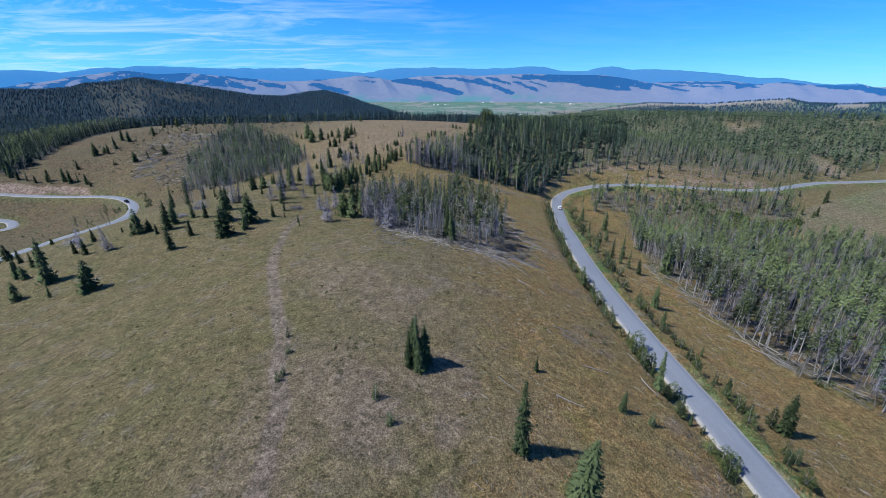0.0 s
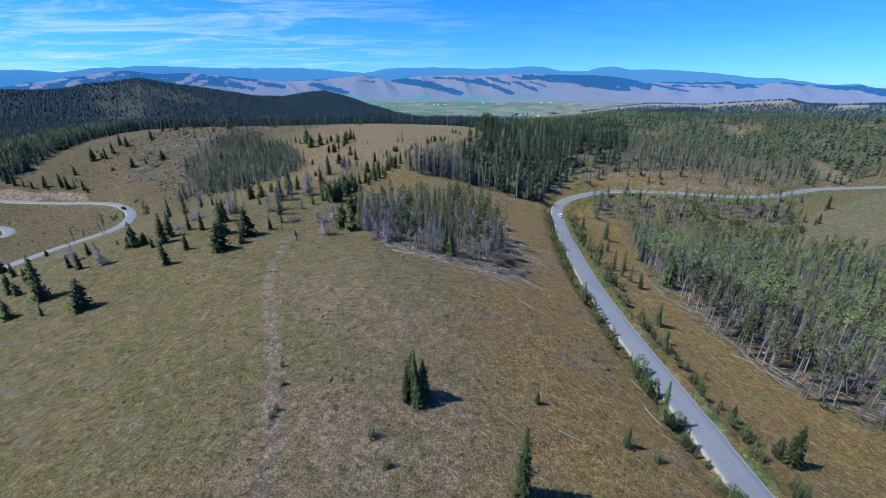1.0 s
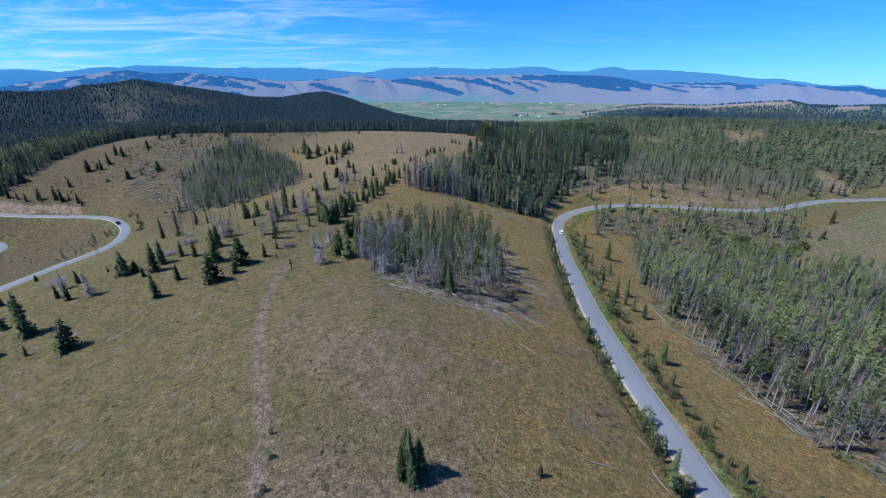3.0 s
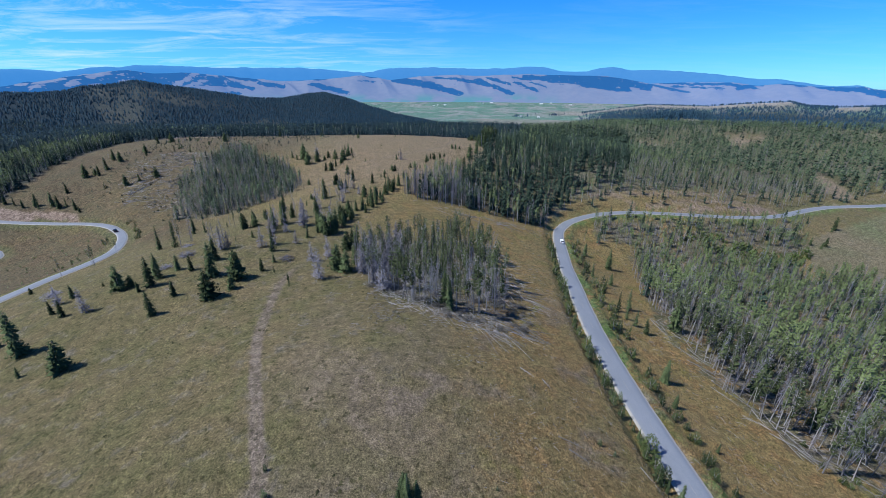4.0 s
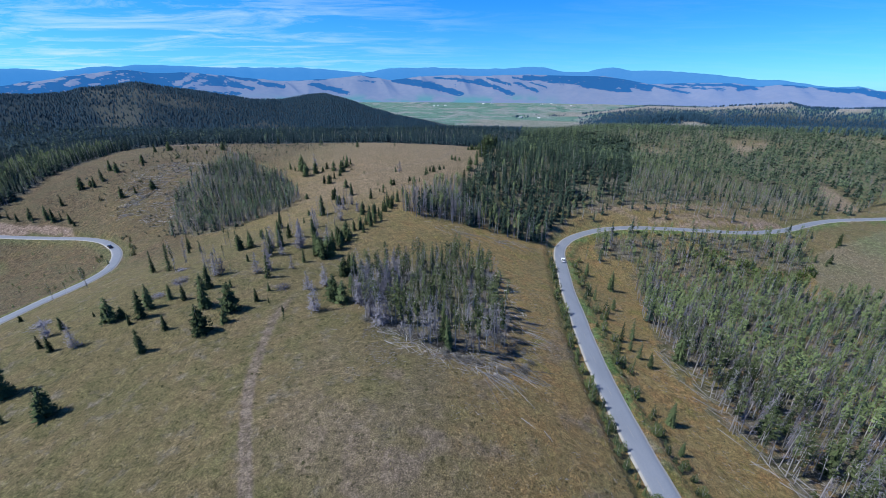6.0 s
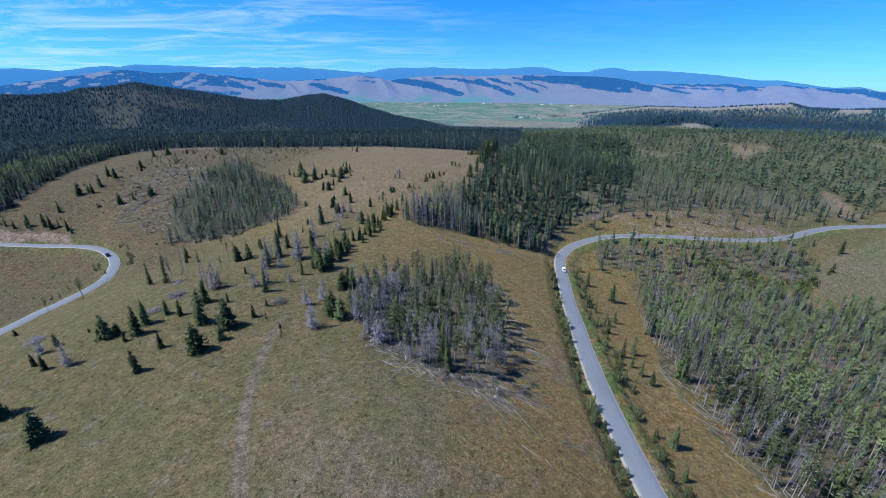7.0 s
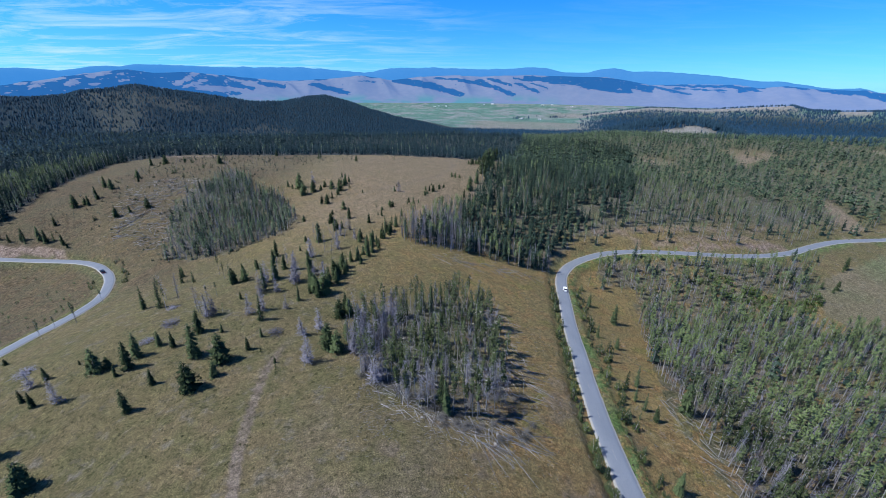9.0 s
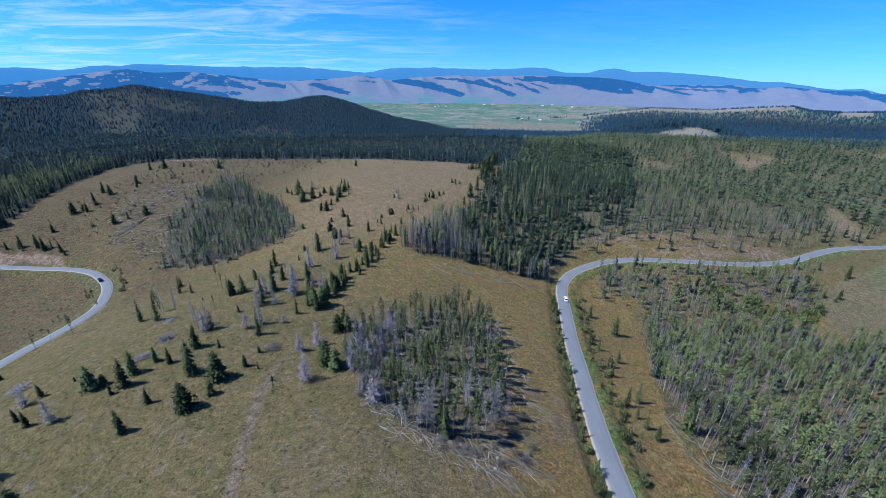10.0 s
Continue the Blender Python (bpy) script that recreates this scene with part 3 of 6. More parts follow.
def make_ground():
    angles = np.r_[np.arange(-180, -60, 4.0), np.arange(-60, 60, 0.4), np.arange(60, 180.1, 4.0)]
    rings = np.r_[0.004, 1.0, 2.0 * 1.022 ** np.arange(0, 156), 60 * 1.011 ** np.arange(0, 157), 335 * 1.022 ** np.arange(0, 111)]
    rings = rings[rings < 3700]
    verts, faces = polar_sheet(angles, rings, ground_height)
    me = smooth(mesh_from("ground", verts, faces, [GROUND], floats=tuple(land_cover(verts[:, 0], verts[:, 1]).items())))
    tagged(new("ground", me), "dry tan and olive grassland over rolling hills", "ground", kind="structure")


make_ground()


def make_road(name, line, grade, half, label):
    """Asphalt with a slight crown, rounded shoulders and an edge that goes down into the verge."""
    along = np.gradient(line, axis=0)
    along /= np.hypot(*along.T)[:, None]
    side = np.c_[along[:, 1], -along[:, 0]]
    rows = []
    for off, lift in ((-half - 0.25, -0.25), (-half, 0.02), (-half * 0.5, 0.06), (0, 0.08), (half * 0.5, 0.06), (half, 0.02), (half + 0.25, -0.25)):
        edge = off + (0.12 * grain(line[:, 0] * 3, line[:, 1] * 3, 6, 70) if abs(off) >= half else 0)
        p = line + side * np.reshape(edge, (-1, 1))
        rows.append(np.c_[p, grade + lift])
    verts = np.concatenate(rows)
    n = len(line)
    i = np.arange(len(rows) * n).reshape(len(rows), n)
    faces = np.stack([i[:-1, :-1], i[:-1, 1:], i[1:, 1:], i[1:, :-1]], -1).reshape(-1, 4)
    road = new(name, smooth(mesh_from(name, verts, faces, [ASPHALT], floats=(("edge", np.repeat([1, 1, 0, 0, 0, 1, 1], n)),))))
    tagged(road, label, "road", kind="structure")
    return road


def make_dashes(road, line, grade, first, last):
    """Worn centre dashes, three metres of paint and six of gap."""
    k = first
    while k < last:
        p = line[k:k + 3]
        if len(p) == 3:
            along = p[2] - p[0]
            side = np.array([along[1], -along[0]]) / np.hypot(*along) * 0.07
            verts = [(*(q + s * side), grade[k + j] + 0.088) for j, q in enumerate(p) for s in (-1, 1)]
            part("dash", mesh_from("dash", verts, [(0, 1, 3, 2), (2, 3, 5, 4)], [LINE_PAINT]), road)
        k += 8


right_road = make_road("road", *ROADS[0], "grey two-lane asphalt road curving along the hillside")
make_dashes(right_road, ROADS[0][0], ROADS[0][1], 110, 280)
make_road("road", *ROADS[1], "grey asphalt road bending round below the meadow")
make_road("road", *ROADS[2], "grey asphalt bend of the lower road")


# ---- distance: bare hills and blue ranges beyond the valley ----
PATCHES_WEST = [(-45.9, -0.6, -43.5, -0.21, 0.34), (-43.5, -0.01, -40.5, 0.37, 0.21), (-38.7, 0.6, -35.7, 1.08, 0.34), (-35.7, 1.14, -32.2, 0.85, 0.41), (-32.3, 0.5, -30.3, 1.11, 0.28), (-30.0, 1.06, -25.5, -0.06, 0.28),
                (-30.8, -0.08, -25.7, -1.07, 0.21), (-26.6, 0.86, -23.6, 0.45, 0.21), (-23.0, 0.14, -20.5, -0.3, 0.28), (-16.7, -0.03, -12.8, -0.97, 0.34), (-6.3, 0.62, -1.8, -0.05, 0.48), (-2.6, 0.15, 2.1, -1.09, 0.41), (-10.6, 1.14, -8.8, 0.88, 0.14)]
PATCHES_MORE = [(-46.5, -0.5, -38, 0.2, 0.42), (-41, 0.45, -37, 0.75, 0.25), (-34.5, 0.3, -29, 0.1, 0.3), (-27, 0.1, -24, -0.5, 0.25), (14, 0.9, 23, 0.2, 0.7), (-1, 0.9, 3.5, 0.5, 0.16), (29, 0.2, 34, 0.0, 0.12), (-20, 0.5, -15, 0.6, 0.12)]
PATCHES_THIN = [(18, 0.25, 24, -0.12, 0.12), (24, 0.5, 31, 0.0, 0.12), (27, 0.75, 33, 0.58, 0.11), (33, 0.2, 36, -0.3, 0.18), (38, 0.5, 46, -0.6, 0.16), (40, 0.3, 46, -0.2, 0.13), (28, -0.1, 33, -0.35, 0.1), (-11, 0.5, -9, 0.3, 0.1), (9, 0.9, 11.5, 0.55, 0.11), (3.5, 0.35, 7, -0.3, 0.13), (11.5, 0.3, 13.5, -0.3, 0.1)]
PATCHES_EAST = [(1.5, 0.72, 4.9, 0.18, 0.21), (4.5, 0.59, 9.0, -1.05, 0.28), (6.0, 0.73, 8.6, 0.19, 0.21), (9.7, 0.26, 12.4, -0.75, 0.17), (10.7, 0.94, 15.7, 0.61, 0.34), (14.6, 0.94, 23.1, -0.1, 0.48), (17.8, -0.05, 23.2, -0.67, 0.21),
                (22.4, 0.54, 25.3, -0.28, 0.41), (25.6, 0.1, 29.6, -0.74, 0.17), (34.6, -0.33, 36.3, 0.13, 0.28), (37.7, 0.24, 39.8, -0.02, 0.14), (40.7, 0.03, 43.3, -0.46, 0.21), (43.2, -0.16, 46.0, -0.82, 0.28)]


BARE_WEST = [(-45, -0.12, -43.7, -0.02, 0.10), (-43.2, 0.04, -41.3, 0.5, 0.17), (-41.1, -0.1, -40.2, 0.19, 0.22), (-39, 0.7, -37.7, 1.07, 0.26), (-40.7, 0.8, -39.2, 1.02, 0.16), (-36.9, 0.89, -36.2, 0.98, 0.1), (-31.7, -0.05, -29.8, 1.0, 0.24), (-30.9, -0.31, -28.9, 0.36, 0.2), (-29.5, -0.4, -26.9, -0.6, 0.34),
             (-28.4, 1.0, -27.6, 0.95, 0.16), (-43.8, -0.39, -43, -0.2, 0.1), (-37, 0.23, -36.1, 0.28, 0.1), (-39.3, -0.09, -38.6, 0.02, 0.12)]


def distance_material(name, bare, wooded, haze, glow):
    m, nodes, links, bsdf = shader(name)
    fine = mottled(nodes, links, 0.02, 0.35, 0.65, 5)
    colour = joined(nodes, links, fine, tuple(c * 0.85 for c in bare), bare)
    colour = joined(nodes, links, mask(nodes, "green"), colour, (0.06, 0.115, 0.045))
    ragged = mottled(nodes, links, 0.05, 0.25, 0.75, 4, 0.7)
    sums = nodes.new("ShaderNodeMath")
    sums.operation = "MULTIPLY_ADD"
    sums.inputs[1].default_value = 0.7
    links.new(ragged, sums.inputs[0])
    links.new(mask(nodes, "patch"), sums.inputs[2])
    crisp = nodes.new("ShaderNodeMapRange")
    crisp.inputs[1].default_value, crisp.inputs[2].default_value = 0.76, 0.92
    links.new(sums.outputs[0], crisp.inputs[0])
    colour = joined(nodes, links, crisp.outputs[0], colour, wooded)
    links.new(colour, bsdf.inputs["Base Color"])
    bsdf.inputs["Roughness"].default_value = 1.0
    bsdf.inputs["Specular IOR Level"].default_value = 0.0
    # Distance haze is added here as a blue glow of the hills.
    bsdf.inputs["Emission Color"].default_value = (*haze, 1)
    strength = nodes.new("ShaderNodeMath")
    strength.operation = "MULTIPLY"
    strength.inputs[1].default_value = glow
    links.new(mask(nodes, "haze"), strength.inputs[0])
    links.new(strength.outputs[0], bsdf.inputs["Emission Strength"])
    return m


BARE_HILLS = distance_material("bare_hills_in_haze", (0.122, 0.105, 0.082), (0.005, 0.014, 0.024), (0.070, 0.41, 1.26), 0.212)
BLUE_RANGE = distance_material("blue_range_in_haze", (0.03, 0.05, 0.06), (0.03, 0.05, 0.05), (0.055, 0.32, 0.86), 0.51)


def make_backdrop():
    angles = np.arange(-62, 62.01, 0.17)
    verts, faces = polar_sheet(angles, np.r_[np.linspace(3640, 4380, 48), np.linspace(4395, 4560, 14)], land)
    x, y, z = verts.T
    r, bearing = np.hypot(x, y - 15), np.degrees(np.arctan2(x, y - 15))
    lift = np.degrees(np.arctan2(z - 51, r))
    u, v = bearing + 0.5 * grain(bearing * 10, lift * 40, 6, 80), lift + 0.14 * grain(bearing * 10, lift * 40, 5, 81)
    patch = np.zeros(len(x))
    for b0, e0, b1, e1, wide in PATCHES_WEST + PATCHES_EAST + PATCHES_MORE + PATCHES_THIN:
        du, dv = b1 - b0, e1 - e0
        s = np.clip(((u - b0) * du + (v - e0) * dv) / (du * du + dv * dv), 0, 1)
        d = np.hypot((u - b0 - s * du) * 0.6, v - e0 - s * dv)
        patch = np.maximum(patch, ease(d, wide * 0.95, wide * 0.7) * ease(grain(bearing * 10, lift * 60, 3, 83), -0.75, -0.35))
    skew = bearing + (r - 4000) * 0.0035
    gully = ease(np.abs(grain(skew, r * 0.004, 4.6, 11, 3)), 0.62, 0.80)
    patch = np.maximum(patch, gully * ease(grain(bearing * 10, lift * 30, 9, 86), 0.0, 0.2) * ease(lift, -0.6, -0.2))
    speck = ease(grain(bearing * 10, lift * 60, 1.6, 87, 2), 0.52, 0.62) * ease(grain(bearing * 10, lift * 30, 14, 88), -0.1, 0.3)
    patch = np.maximum(patch, 0.8 * speck * ease(lift, -0.9, -0.4))
    wooded = ease(u, -26.3, -27.0)
    for b0, e0, b1, e1, wide in BARE_WEST:
        du, dv = b1 - b0, e1 - e0
        s = np.clip(((u - b0) * du + (v - e0) * dv) / (du * du + dv * dv), 0, 1)
        wooded = wooded * ease(np.hypot((u - b0 - s * du) * 0.6, v - e0 - s * dv), wide * 0.75, wide * 1.0)
    wooded = wooded * ease(grain(bearing * 10, lift * 60, 4, 85), 0.55, 0.45)
    patch = np.where(u < -26.5, wooded, patch)
    green = ease(r, 3960, 3800) * ease(bearing, 18, 8) * ease(grain(x, y, 160, 84), -0.3, 0.2)
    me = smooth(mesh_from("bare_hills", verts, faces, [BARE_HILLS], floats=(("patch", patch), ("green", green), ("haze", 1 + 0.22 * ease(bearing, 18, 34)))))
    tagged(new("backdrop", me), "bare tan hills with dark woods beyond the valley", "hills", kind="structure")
    verts, faces = polar_sheet(angles, np.linspace(4575, 4960, 24), land)
    n = len(verts)
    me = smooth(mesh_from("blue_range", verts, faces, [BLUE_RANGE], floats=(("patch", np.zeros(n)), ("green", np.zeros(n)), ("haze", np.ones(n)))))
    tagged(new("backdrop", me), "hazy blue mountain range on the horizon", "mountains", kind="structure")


make_backdrop()


# ---- trees ----
def tube(points, radii, sides=5):
    """A tapered tube along points: corners and triangles."""
    points = np.array(points, float)
    verts, faces = [], []
    for k, (p, r) in enumerate(zip(points, radii)):
        a = points[min(k + 1, len(points) - 1)] - points[max(k - 1, 0)]
        a = a / np.linalg.norm(a)
        u = np.cross(a, (0.31, 0.9, 0.2) if abs(a[2]) > 0.5 else (0, 0, 1))
        u /= np.linalg.norm(u)
        w = np.cross(a, u)
        for j in range(sides):
            t = 2 * math.pi * j / sides
            verts.append(p + r * (math.cos(t) * u + math.sin(t) * w))
    for k in range(len(points) - 1):
        for j in range(sides):
            a, b = k * sides + j, k * sides + (j + 1) % sides
            faces += [(a, b, b + sides), (a, b + sides, a + sides)]
    return np.array(verts), np.array(faces)


def stacked(pieces):
    """Several (corners, triangles) as one."""
    verts, faces, start = [], [], 0
    for v, f in pieces:
        verts.append(v)
        faces.append(np.asarray(f) + start)
        start += len(v)
    return np.concatenate(verts), np.concatenate(faces)


LITE = [1.0]


def needle_cloud(rng, count, height, low, radius, shape, size, core=0.35, lift=0.25, slim=0.62, lumps=1.0):
    """Foliage as many small folded clumps through an uneven crown."""
    count, size = int(count * LITE[0]), size / LITE[0] ** 0.5
    lobes = rng.uniform(0, 6.28, 5)
    u = 1 - (1 - rng.random(count)) ** 0.62 if low < 0.2 else rng.random(count)
    a = rng.uniform(0, 6.28, count)
    swell = 1 + lumps * (0.20 * np.sin(2 * a + lobes[0] + 5 * u) + 0.14 * np.sin(3 * a - lobes[1] + 11 * u) + 0.16 * np.sin(17 * u + lobes[2] + a))
    reach = radius * height * np.array([shape(v) for v in u]) * swell
    f = core + (1 - core) * rng.random(count) ** 0.6
    out = np.stack([np.cos(a), np.sin(a), np.zeros(count)], -1)
    c = out * (reach * f)[:, None]
    c[:, 2] = height * (low + (1 - low) * u) - 0.12 * reach * f
    ahead = out + rng.normal(0, 0.45, (count, 3)) + np.array([0, 0, lift])
    ahead /= np.linalg.norm(ahead, axis=1)[:, None]
    across = np.cross(ahead, rng.normal(0, 1, (count, 3)) * 0.5 + np.array([0, 0, 1.0]))
    across /= np.linalg.norm(across, axis=1)[:, None]
    up = np.cross(across, ahead)
    s = (size * height * (0.55 + 0.6 * rng.random(count)) * (0.6 + 0.4 * (1 - u)))[:, None]
    w = s * slim
    verts = np.stack([c - ahead * s, c - across * w - up * w * 0.45, c + ahead * s, c + across * w - up * w * 0.45], 1).reshape(-1, 3)
    base = np.arange(count)[:, None] * 4
    return verts, np.concatenate([base + np.array([0, 1, 2]), base + np.array([0, 2, 3])])


def boughs(rng, tiers, per, height, low, radius, shape, droop, wide=0.40, ragged=0.22):
    """Whorls of folded boughs, each reaching out from the trunk to a tip."""
    tiers = max(3, round(tiers * LITE[0] ** 0.6))
    n = tiers * per
    u = (np.repeat(np.arange(tiers), per) + 0.95 * rng.random(n)) / tiers
    a = np.tile(np.arange(per), tiers) * 6.28 / per + np.repeat(rng.uniform(0, 6.28, tiers), per) + rng.normal(0, 0.3, n)
    reach = radius * height * np.array([shape(v) for v in u]) * np.clip(1 + rng.normal(0, ragged, n), 0.45, 1.5)
    reach = np.maximum(reach, 0.03 * height)
    out, side = np.stack([np.cos(a), np.sin(a), 0 * a], -1), np.stack([-np.sin(a), np.cos(a), 0 * a], -1)
    fall = (droop + rng.normal(0, 0.28, n)) * reach
    w = wide * reach * rng.uniform(0.75, 1.25, n)
    z = height * (low + (1 - low) * u)
    up = np.array([0, 0, 1.0])
    root = up * (z + 0.22 * reach)[:, None]
    tip = out * reach[:, None] + up * (z - fall)[:, None]
    mid = out * (0.52 * reach)[:, None] + up * (z - 0.5 * fall - 0.28 * reach)[:, None]
    verts = np.stack([root, mid - side * w[:, None], tip, mid + side * w[:, None]], 1).reshape(-1, 3)
    base = np.arange(n)[:, None] * 4
    return verts, np.concatenate([base + np.array([0, 1, 2]), base + np.array([0, 2, 3])])


def bent_trunk(rng, height, base, top, sides=6, rings=5, lean=0.012):
    off = rng.uniform(-lean, lean, 2) * height
    z = np.linspace(0, 1, rings)
    points = [(off[0] * t * t, off[1] * t * t, height * t - (0.25 if k == 0 else 0)) for k, t in enumerate(z)]
    return tube(points, base + (top - base) * z ** 0.85, sides)


def cone(u):
    return (1 - u) ** 0.66 * (0.84 + 0.3 * u) + 0.03


def dome(u):
    return (1 - u ** 2.2) * (0.72 + 0.5 * u) * 0.92 + 0.03


def plume(u):
    """A pine's crown: narrow below, widest under the middle, rounded on top."""
    return (0.45 + 1.7 * u) * (1 - u ** 1.5) ** 0.8 * 0.78 + 0.10


def tree_parts(kind, rng):
    """Trunk and crown of one tree of unit size for its kind: (part name, corners, faces, material)."""
    if kind == "fir":
        h = 8.0
        crown = stacked([boughs(rng, 30, 9, h, 0.05, 0.175, cone, 0.5, 0.20, 0.30), needle_cloud(rng, 1000, h, 0.03, 0.20, cone, 0.022, slim=0.5)])
        return h, [("trunk", *bent_trunk(rng, h * 0.98, 0.15, 0.02), BARK), ("crown", *crown, FIR)]
    if kind == "broad_fir":
        h = 7.0
        shape = dome if rng.random() < 0.4 else cone
        crown = stacked([boughs(rng, 20, 10, h, 0.04, 0.28, shape, 0.25, 0.20, 0.30), needle_cloud(rng, 1100, h, 0.02, 0.33, shape, 0.029, slim=0.5)])
        return h, [("trunk", *bent_trunk(rng, h * 0.97, 0.17, 0.03), BARK), ("crown", *crown, FIR)]
    if kind == "slim_fir":
        h = 9.5
        shape = lambda u: cone(u) * 0.8 + 0.2 * (1 - u)
        crown = stacked([boughs(rng, 30, 7, h, 0.04, 0.105, shape, 0.6, 0.22, 0.36), needle_cloud(rng, 900, h, 0.04, 0.125, shape, 0.017, 0.2, -0.2, 0.5, 1.5)])
        return h, [("trunk", *bent_trunk(rng, h * 0.98, 0.15, 0.02), BARK), ("crown", *crown, FIR)]
    if kind == "pine":
        h = 12.0
        low, wide = rng.uniform(0.40, 0.66), rng.uniform(0.060, 0.090)
        crown = stacked([boughs(rng, 11, 4, h, low, wide, plume, -0.45, 0.34, 0.36), needle_cloud(rng, 330, h, low, wide, plume, 0.017, 0.3, 0.7, 0.42, 1.8)])
        wood = stacked([bent_trunk(rng, h * 0.97, 0.125, 0.03, lean=0.03), boughs(rng, 7, 2, h, 0.12, 0.06, lambda u: 0.6 + 0.4 * u, 0.25, 0.035, 0.5)])
        return h, [("trunk", *wood, BARK), ("crown", *crown, PINE)]
    if kind == "dead_pine":
        h = 11.0
        twigs = needle_cloud(rng, 260, h, 0.24, 0.088, lambda u: 0.45 + 0.55 * (1 - u), 0.042, 0.05, 0.2, 0.07)
        return h, [("trunk", *bent_trunk(rng, h, 0.11, 0.02, lean=0.05), GREY_WOOD), ("crown", *twigs, TWIG)]
    if kind == "grey_fir":
        h = 9.0
        twigs = needle_cloud(rng, 900, h, 0.05, rng.uniform(0.15, 0.20), cone, 0.052, 0.1, 0.0, 0.12, 1.6)
        return h, [("trunk", *bent_trunk(rng, h, 0.14, 0.02), GREY_WOOD), ("crown", *twigs, TWIG)]
    if kind == "sapling":
        h = 2.5
        crown = needle_cloud(rng, 380, h, 0.0, 0.25, cone, 0.048)
        return h, [("trunk", *bent_trunk(rng, h * 0.95, 0.05, 0.01, 5, 3), BARK), ("crown", *crown, FIR)]
    if kind == "shrub":
        h = 2.2
        crown = needle_cloud(rng, 480, h, 0.0, 0.42, dome, 0.058, 0.4, 0.4)
        stem = stacked([tube([(0, 0, -0.2), (math.cos(a) * 0.25, math.sin(a) * 0.25, h * 0.45), (math.cos(a) * 0.5, math.sin(a) * 0.5, h * 0.8)], (0.05, 0.035, 0.012), 4) for a in (0.4, 2.3, 4.5)])
        return h, [("stem", *stem, BARK), ("crown", *crown, LEAF)]


TREE_KINDS = {
    "fir": ("fir_tree", "dark green conical fir tree on the dry slope", 4),
    "broad_fir": ("fir_tree", "broad dark green fir with boughs down to the grass", 4),
    "slim_fir": ("fir_tree", "tall slender green fir with short ragged boughs", 3),
    "pine": ("pine_tree", "thin lodgepole pine with a bare trunk and high crown", 8),
    "dead_pine": ("dead_tree", "bare grey standing dead pine trunk with fine twigs", 4),
    "grey_fir": ("dead_tree", "grey-lavender dead fir with all its fine twigs", 3),
    "sapling": ("fir_sapling", "small young green fir growing in the grass", 3),
    "shrub": ("shrub", "leafy green roadside shrub", 3),
}
MODELS = {}


def models(kind, far):
    """The trees of a kind; those far off have fewer, larger clumps."""
    if (kind, far) not in MODELS:
        rng = np.random.default_rng(sum(map(ord, kind)))
        MODELS[kind, far] = []
        LITE[0] = 0.35 if far else 1.0
        for _ in range(TREE_KINDS[kind][2]):
            h, parts = tree_parts(kind, rng)
            MODELS[kind, far].append((h, [(n, mesh_from(kind + "_" + n, v, f, [m])) for n, v, f, m in parts]))
        LITE[0] = 1.0
    return MODELS[kind, far]


def plant(kind, x, y, height, rng, group, label=""):
    """One tree as a thing of its own, with its parts, rooted in the ground."""
    name, words, _ = TREE_KINDS[kind]
    made = models(kind, math.hypot(x, y) > 100)
    h, parts = made[int(rng.integers(len(made)))]
    thing = new(name)
    thing.empty_display_size = 0.3
    s = height / h
    z = float(ground_height(x, y)[0])
    lean = {"pine": 3, "dead_pine": 5}.get(kind, 1.5)
    turn = Euler((radians(rng.normal(0, lean)), radians(rng.normal(0, lean)), rng.uniform(0, 6.28)))
    thing.matrix_basis = Matrix.LocRotScale((x, y, z - 0.03), turn, (s * rng.uniform(0.92, 1.1), s * rng.uniform(0.92, 1.1), s))
    tagged(thing, label or words, "tree" if "shrub" not in name else "shrub", group)
    for n, me in parts:
        part(n, me, thing)
    return thing


PLANTED = []


def plant_list(kinds, places, seed, group, label=""):
    rng = np.random.default_rng(seed)
    for x, y, h in places:
        plant(kinds[int(rng.integers(len(kinds)))], x, y, h, rng, group, label)
        PLANTED.append((x, y))


# single trees of the near meadow
plant_list(["slim_fir", "fir"], [(-3.5, 42.5, 8.0), (-4.5, 42.2, 5.6), (-2.5, 42.9, 6.2), (-3.9, 43.3, 6.8), (-3.0, 41.7, 4.6)], 1, "near meadow firs", "dark green young fir in a tight clump on the meadow")
plant_list(["slim_fir"], [(8.3, 31.5, 9.6), (32.9, 48.6, 7.2)], 2, "near meadow firs")
plant_list(["fir"], [(12.9, 25.9, 10.0), (23.7, 41.1, 3.4), (12.8, 44.9, 2.1), (52.2, 46.0, 7.5)], 3, "near meadow firs")
plant_list(["sapling"], [(-8.0, 36.8, 2.4), (-5.9, 33.3, 2.0), (27.3, 39.9, 2.4), (-22.4, 48.4, 1.3), (-21.1, 44.9, 1.6), (-20.3, 40.6, 1.6), (-20.5, 39.6, 1.5), (16.9, 68.2, 1.0), (25.5, 58.6, 1.6), (7.5, 47.2, 0.9), (27.5, 57.2, 1.2)], 4, "meadow saplings")
